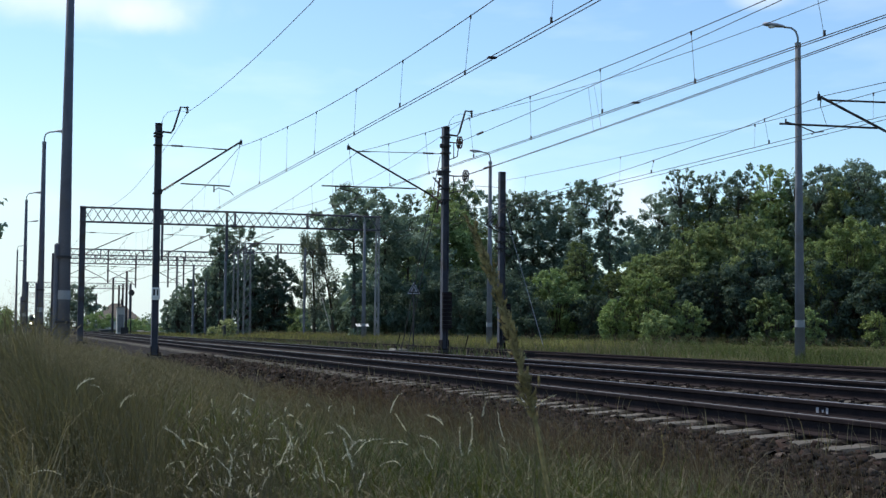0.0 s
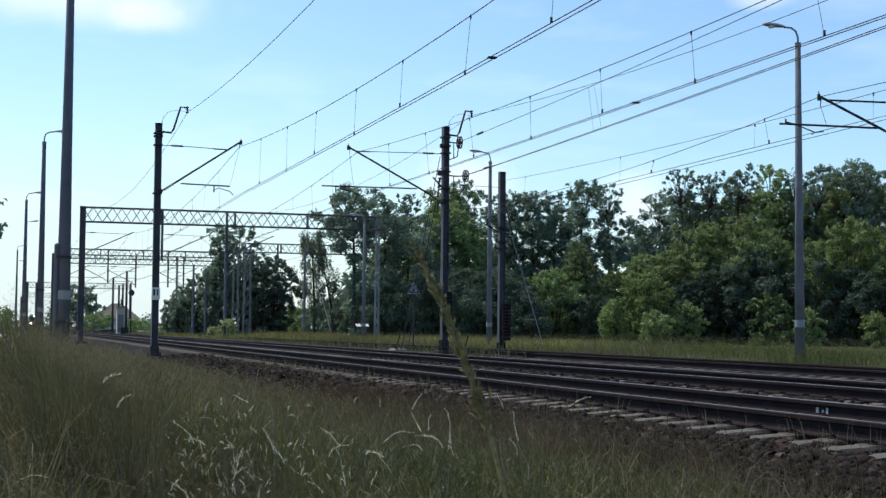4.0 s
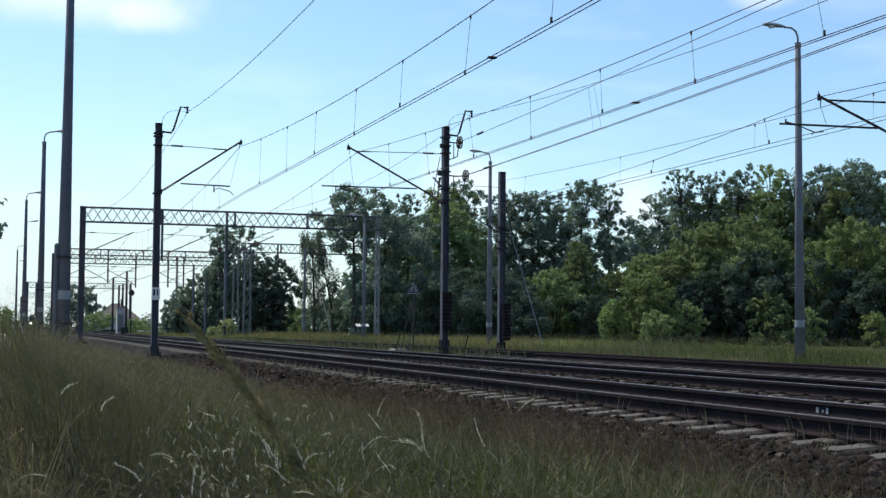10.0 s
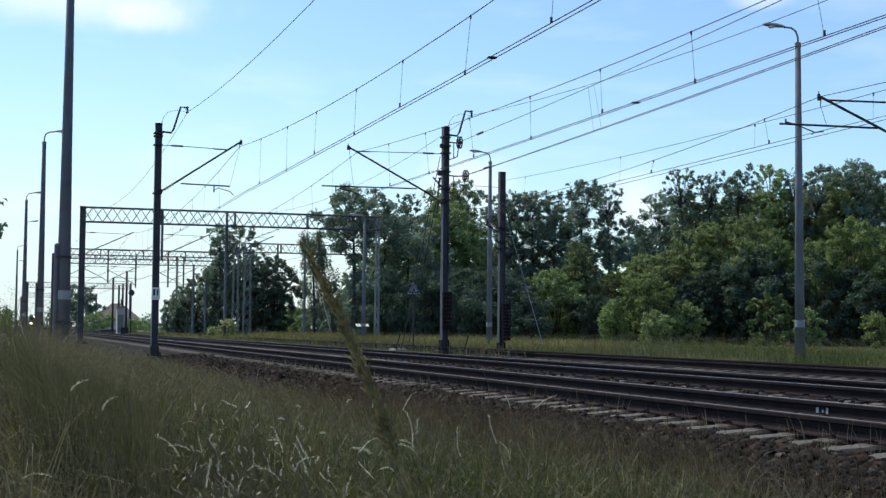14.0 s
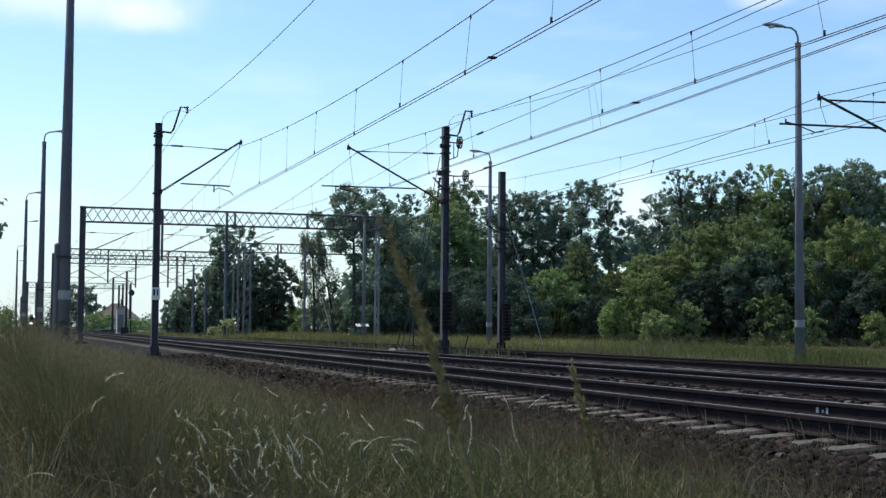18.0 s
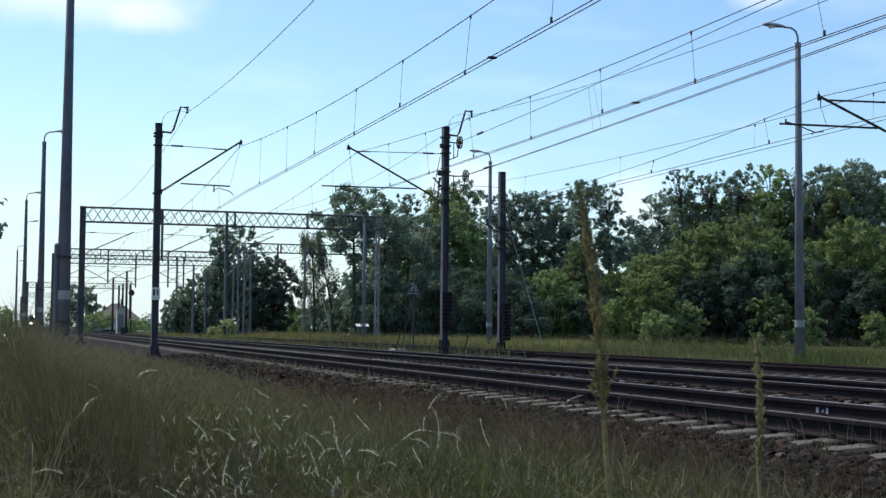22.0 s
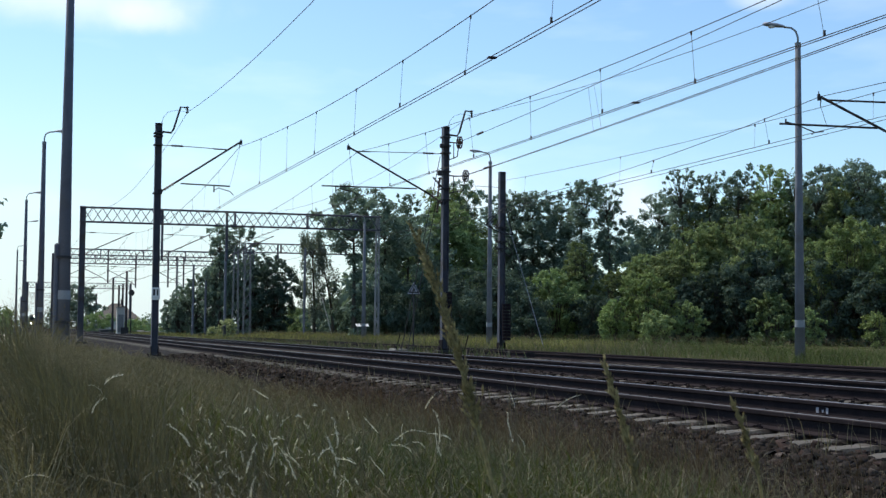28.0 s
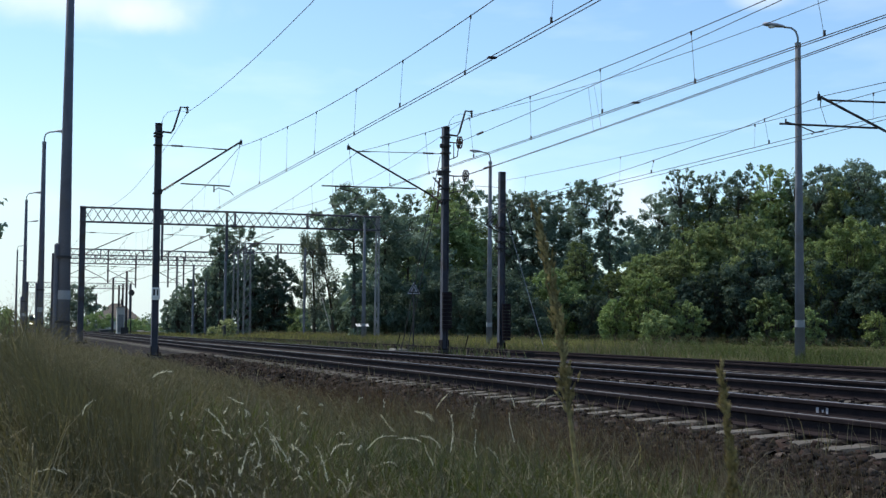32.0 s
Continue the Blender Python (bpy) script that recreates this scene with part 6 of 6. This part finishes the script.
        tagged(new(name, blades(x[k], y[k], 0.3 + 0 * x[k], rng.uniform(0.15, 0.6, n), 0.026 + 0 * x[k], rng.uniform(0.1, 1.0, n), mat, name)), label, "weeds", kind="stuff")
    n = 700
    y = rng.uniform(9, 40, n)
    x = 6.3 + rng.normal(0, 0.25, n)
    tagged(new("ballast_weeds", blades(x, y, bed_z(x), rng.uniform(0.08, 0.32, n), 0.006 + 0 * x, rng.uniform(0.1, 0.6, n), GRASS_DRY, "ballast_weeds")),
           "dry weeds growing by the rail", "weeds", kind="stuff")
    # the meadow goes on beside and behind the viewer
    n = 11000
    x, y = rng.uniform(-6, 4.2, n), rng.uniform(-9, 6, n)
    bearing = np.degrees(np.arctan2(x, y))
    k = (np.hypot(x, y) > 0.7) & ((bearing < -6) | (bearing > 41) | (y < 0))
    x, y = x[k], y[k]
    n = len(x)
    tagged(new("surrounding_grass", blades(x, y, ground_z(x, y), rng.uniform(0.2, 0.45, n), 0.016 + 0 * x, rng.uniform(0.4, 1.2, n), GRASS, "surrounding_grass")),
           "meadow grass going on beside the path", "grass", kind="stuff")


build_grass()


def spikelet(s, c, d, ln, q):
    """A slim pointed grain from c along d."""
    u = d.orthogonal().normalized()
    w = d.cross(u)
    n = len(s.v)
    m = c + d * ln * 0.4
    s.v += [tuple(c), tuple(m + u * q), tuple(m + w * q), tuple(m - u * q), tuple(m - w * q), tuple(c + d * ln)]
    s.f += [(n, n + 2, n + 1), (n, n + 3, n + 2), (n, n + 4, n + 3), (n, n + 1, n + 4), (n + 5, n + 1, n + 2), (n + 5, n + 2, n + 3), (n + 5, n + 3, n + 4), (n + 5, n + 4, n + 1)]


def ear(length, width, bend):
    """A slender ear: grains set left and right in turn, with some missing, on an axis that bows over."""
    s = Solid()
    n = max(6, int(length / 0.0062))
    wob = random.uniform(0, 6.283)
    axis = []
    for i in range(n):
        k = i / n
        c = Vector((-bend * length * k * k + 0.03 * length * math.sin(5 * k + wob), 0.02 * length * math.sin(7 * k + wob), length * k * (1 - 0.35 * bend * k)))
        if i % 4 == 0:
            axis.append(tuple(c))
        if random.random() < 0.14:
            continue
        side = 1 if i % 2 else -1
        d = Vector((-1.4 * bend * k + side * random.uniform(0.05, 0.34), random.gauss(0, 0.2), 1.0)).normalized()
        spikelet(s, c + Vector((side * width * 0.2, 0, 0)), d, random.uniform(0.008, 0.017) * (1.1 - 0.35 * k), width * random.uniform(0.2, 0.36))
    if len(axis) > 1:
        s.tube(axis, 0.0009, 3, 0.0005)
    return s


def panicle(length, width, nodes, bend=0.07):
    """A plume of short branches that lie close to the axis, each with a row of grains; gaps show between the branches."""
    s = Solid()
    for i in range(nodes):
        k = (i + random.random() * 0.8) / nodes
        a = i * 2.4 + random.uniform(-0.6, 0.6)
        base = Vector((-bend * length * k * k, 0, length * k))
        reach = width * (3.4 - 2.2 * k) * random.uniform(0.55, 1.15) * (0.75 + 0.35 * math.sin(k * 19.0 + 1.0))
        off = random.uniform(0.16, 0.42)
        d = Vector((math.cos(a) * off - 0.14 * k, math.sin(a) * off, 1.0)).normalized()
        for j in range(random.randint(6, 11)):
            u = random.uniform(0.1, 1.0)
            g = (d + Vector((random.gauss(0, 0.2), random.gauss(0, 0.2), random.gauss(0, 0.1)))).normalized()
            spikelet(s, base + d * reach * u, g, random.uniform(0.010, 0.019), random.uniform(0.0016, 0.0028))
    return s


def stalk(x, y, z, stem, head, width, label, mat=STRAW, nodes=40, r=0.0022):
    t = thing("grass_stalk", label, "grass stalk", pose(x, y, z, 0, 0, -17.49), "swaying grass stalks")
    part("stem", Solid().tube([(0, 0, -0.05), (0.004, 0, stem * 0.5), (0, 0, stem)], r * 1.3, 6, r), mat, t, "thin straw-coloured stem")
    h = part("seed_head", panicle(head, width, nodes), mat, t, "feathery seed head", at=pose(0, 0, stem))
    part("axis", Solid().tube([(0, 0, -0.004), (-0.018 * head, 0, head * 0.5), (-0.065 * head, 0, head * 0.97)], r, 5, r * 0.3), mat, h)
    return t, h


STALK_A = stalk(0.92, 1.88, 0.17, 1.035, 0.33, 0.019, "tall straw-coloured grass stalk swaying close by", nodes=84, r=0.0036)
STALK_B = stalk(1.26, 1.99, 0.17, 0.93, 0.235, 0.012, "shorter grass stalk with a narrow seed head", nodes=48, r=0.003)
STALK_C = stalk(1.30, 1.97, 0.17, 0.935, 0.13, 0.008, "thin pale grass stalk with a short seed head", nodes=20, r=0.0024)
TUFTS = []


def build_tufts():
    """Clumps of pale-headed grass that nod in the wind, each one rigid."""
    # (how many, nearest, farthest, bearings, dip of the heads under the eye, ears, ear lengths, share of pale ears)
    sorts = ((44, 3.6, 8.0, 0.5, 23.0, 2.8, 7.0, (3, 6), (0.04, 0.11), 0.15),
             (44, 4.0, 7.2, 7.5, 13.5, 3.2, 6.9, (3, 6), (0.016, 0.045), 0.62),
             (20, 4.0, 6.2, 10.5, 22.5, 4.0, 6.6, (1, 2), (0.07, 0.15), 0.78))
    for count, near, far, a0, a1, e0, e1, ears, lengths, pale in sorts:
        for i in range(count):
            d = random.uniform(near, far)
            a = radians(random.uniform(a0, a1))
            x, y = d * math.sin(a), d * math.cos(a)
            g = float(ground_z(x, y))
            label = "tall grass stem with a long nodding white ear" if ears[1] < 3 else "tuft of pale ears on thin stems in the meadow"
            t = thing("grass_tuft", label, "grass", pose(x, y, g), "nodding grass tufts")
            top = 1.338 - d * math.tan(radians(random.uniform(e0, e1)))
            for j in range(random.randint(*ears)):
                h = min(max(top + random.gauss(0, 0.06) - g, 0.35), 0.92)
                u, v = random.gauss(0, 0.10), random.gauss(0, 0.10)
                lx, ly = random.uniform(-0.20, 0.08), random.uniform(-0.1, 0.1)
                mat = PALE_HEAD if random.random() < pale else PANICLE
                st = part("stem", Solid().tube([(u, v, -0.05), (u + lx * 0.3, v + ly * 0.3, h * 0.5), (u + lx, v + ly, h)], 0.0014, 3, 0.0008), GRASS_DRY, t)
                part("seed_head", ear(random.uniform(*lengths), 0.0044, random.uniform(0.0, 0.8)), mat, st, "pale ear" if mat is PALE_HEAD else "",
                     at=pose(u + lx, v + ly, h, random.gauss(0, 12), random.uniform(-50, 25), random.gauss(0, 35) + (180 if random.random() < 0.4 else 0)))
            TUFTS.append((t, x, y, g))
    x, y = 1.79, 3.69
    g = float(ground_z(x, y))
    t = thing("grass_tuft", "single tall pale ear at the foot of the ballast", "grass", pose(x, y, g), "nodding grass tufts")
    st = part("stem", Solid().tube([(0, 0, -0.05), (0.01, 0, 0.5), (-0.01, 0, 0.94 - g)], 0.0022, 4, 0.0014), GRASS_DRY, t)
    part("seed_head", ear(0.12, 0.005, 0.25), STRAW, st, "pale ear", at=pose(-0.01, 0, 0.94 - g, 0, 12, 0))
    TUFTS.append((t, x, y, g))


build_tufts()


# ---- what the wind moves ----
def motions():
    rows_a = [
        (0, -9, -4.8, -7), (0.4, -8.7, -2.8, -4.3), (1, -10.4, -0.3, -0.3), (1.6, -10.5, -6.6, -12.8), (2, -8.8, -10.3, -21.1),
        (2.4, -10.4, -8, -18.9), (3, -17.1, -6, -15.6), (3.5, -11.3, -4.1, -13.5), (4.1, -13.6, -4.7, -10.9), (4.8, -15.5, -5.2, -8),
        (5.5, -17.1, -5.8, -5), (6, -9.6, -2.8, -2.9), (6.3, -14.9, -3.4, -1.8), (6.7, -27.4, -6, -0.3), (7, -26.3, -4.1, 0.8),
        (7.5, -15.4, 0.8, -2.9), (8, -15, 2.3, -6.6), (8.3, -17.4, 2.5, -5), (8.7, -17.5, 3.7, -2.8), (9, -19.9, 4.2, -1.2),
        (9.5, -27.9, -1.5, -1.2), (10, -28.5, -4.6, -1.1), (10.3, -34.2, -5.3, -0.8), (10.7, -40.1, -5.7, -0.2), (11.1, -39.9, -4.5, 0.3),
        (11.5, -32, -0.6, 0.8), (12, -33.9, 0.5, 1.5), (12.3, -31.7, 0.8, 0.9), (12.7, -29.4, 0.9, 0.1), (13, -31.5, -0.2, -0.4),
        (13.5, -27.2, 0.2, 1.4), (14, -21, 1.3, 3.1), (14.3, -22.6, 1, 3.1), (14.5, -27.4, -0.5, 3.1), (15.1, -29.5, -0.9, 3.1),
        (15.8, -22.2, 2.1, 3.1), (16.5, -26, 1.4, 3), (17, -25.5, 2, 3), (17.3, -24.1, 1.3, 2.1), (17.7, -20.7, 0.6, 0.8),
        (18, -16, 1, -0.2), (18.5, -13.1, 0.1, 0.2), (19, -18.7, -3.8, 0.6), (19.3, -15.7, -3.4, -0.5), (19.7, -11.4, -2.8, -2),
        (20, -12.9, -4, -3.2), (20.5, -22.2, -3.3, -2.8), (21, -17.2, 3, -2.5), (21.5, -0.8, 3.3, 3.2), (22, -3.8, 2.1, -0.5),
        (22.4, -5.9, 1.6, -0.6), (23, 1.6, 4.7, -0.6), (23.6, -6.7, 2.3, -3.2), (24, -6.6, 2.9, -5), (24.4, -4.5, 2.8, -5.1),
        (25, -5.8, 1.1, -5.1), (25.5, -5.6, 1.5, -5.3), (26.2, -8.1, 1.1, -5.4), (26.9, -8.8, 1.3, -5.5), (27.5, -11.3, 0.7, -5.7),
        (28, -14.1, 0.1, -5.8), (28.3, -10.7, 1.4, -4.2), (28.5, -10.5, 1.5, -3.1), (29, -10.3, 1.7, -0.4), (29.3, -9.3, 1.4, -0.1),
        (29.7, -9.8, 0.2, 0.3), (30, -10.7, -0.7, 0.6), (30.5, -7, 0.9, -3.4), (31, -3.6, 2.6, -7.4), (31.5, -6.2, 1.4, -6.7),
        (32, -6.1, 1.2, -6)]
    rows_b = [
        (0, -8, -6, 40), (0.4, -8, -6, 38), (0.8, -5, -6, 25), (1, -6, -6, 28), (1.3, -7, -6, 34), (2, -8, -6, 40), (2.8, -10, -7, 42),
        (3.5, -9, -6, 40), (4.1, -9, -6, 39), (4.8, -10, -7, 41), (5.5, -8, -6, 36), (5.9, -4, -5, 27), (6.1, -5, -5, 26),
        (6.4, -6, -6, 30), (6.8, -10, -7, 39), (7.2, -12, -8, 38), (7.6, -12, -9, 18), (8, -11.9, -0.8, -15.1), (8.3, -13.5, -1, -15),
        (8.7, -16.2, -1.2, -14.9), (9.1, -26, -14, 20), (9.5, -31, -15, 28), (10.3, -37, -17, 28), (11.1, -42, -18, 28),
        (12, -37, -17, 28), (13, -33, -16, 28), (14, -30, -15, 28), (14.5, -31, -15, 28), (15.1, -33, -16, 28), (15.8, -30, -15, 28),
        (16.5, -31, -15, 28), (17.3, -29, -14, 28), (17.8, -22, -12, 18), (18, -21.1, 13.4, -3), (18.6, -20.7, 15.2, -12.2),
        (19, -24.3, 16.1, 11.7), (19.4, -14, -9, 36), (20, -13, -9, 39), (20.5, -14, -9, 38), (20.9, -15, -10, 22),
        (21.2, -16.5, 6.5, -3.5), (21.5, -3.6, 9.3, -2.3), (22, -2.7, 9, -11), (22.4, -9.3, 7.7, -1.8), (23, -0.8, 11.8, 12),
        (23.6, -5.9, 7.9, 1), (24, -2.6, 7.4, -6.3), (24.4, -3.2, 7.9, -3), (25, -7.3, 7.5, 2), (25.5, -6.6, 8.1, -0.2),
        (26.2, -7.4, 8.2, -3.2), (26.9, -8.4, 8.2, -6.2), (27.5, -9.8, 8.1, -8.8), (28, -16.1, 6.3, -10.9), (28.5, -11.5, 10.4, -8.9),
        (29, -14.3, 12.1, -6.8), (29.3, -13.8, 11.2, -6.7), (29.7, -13.2, 10.1, -6.5), (30, -12.3, 9.3, -6.3), (30.5, -9.7, 8.8, -3.9),
        (31, -3.5, 9.5, -1.4), (31.5, -11, 7.5, 6.9), (32, -11.3, 7.8, 15.1)]
    rows_c = [
        (0, -8, -5, 40), (5, -10, -5, 40), (10, -20, -8, 40), (15, -18, -8, 40), (19, -12, -6, 40), (20.6, -10, -6, 38),
        (21.2, 0.1, -4.6, 0), (21.7, -4, -5, 36), (22.5, -4, -5, 40), (23.5, -4, -5, 38), (24.2, -2.8, -5.5, 0), (24.8, -4, -5, 36),
        (26, -5, -5, 38), (27, -5, -5, 24), (27.5, -3.8, -5.8, 0), (28, -7.8, -7, 0), (28.6, -6, -6.5, 0), (29.4, 0, -5, 12),
        (30, 1.8, -4.9, -6), (30.6, -3, -5, 34), (32, -4, -5, 38)
    ]
    for (t, h), rows, p, stem in ((STALK_A, rows_a, (0.92, 1.88, 0.17), 1.035), (STALK_B, rows_b, (1.26, 1.99, 0.17), 0.93), (STALK_C, rows_c, (1.30, 1.97, 0.17), 0.935)):
        walk(t, [(s, pose(*p, c, a, -17.49)) for s, a, b, c in rows])
        walk(h, [(s, pose(0, 0, stem, 0, b, 0)) for s, a, b, c in rows])
    for i, (t, x, y, z) in enumerate(TUFTS):
        w = 1.7 + 0.9 * ((i * 0.618) % 1)
        rows = []
        for k in range(81):
            s = k * 0.4
            gust = -5.0 - 7.0 * math.exp(-((s - 11.5) / 5.0) ** 2)
            rows.append((s, pose(x, y, z, 2.5 * math.sin(w * 0.8 * s + i), gust + 6.0 * math.sin(w * s + i * 1.7) + 2.5 * math.sin(2.3 * w * s + i), 0)))
        walk(t, rows)
    for i, (t, x, y, z) in enumerate(PATCHES):
        rows = []
        for k in range(65):
            s = k * 0.5
            gust = -1.5 - 3.0 * math.exp(-((s - 11.5) / 5.0) ** 2)
            rows.append((s, pose(x, y, z, 0.8 * math.sin(1.3 * s + y), gust + 2.2 * math.sin(1.9 * s - 0.9 * x + 0.5 * y) + 0.8 * math.sin(4.1 * s + i), 0)))
        walk(t, rows)


motions()
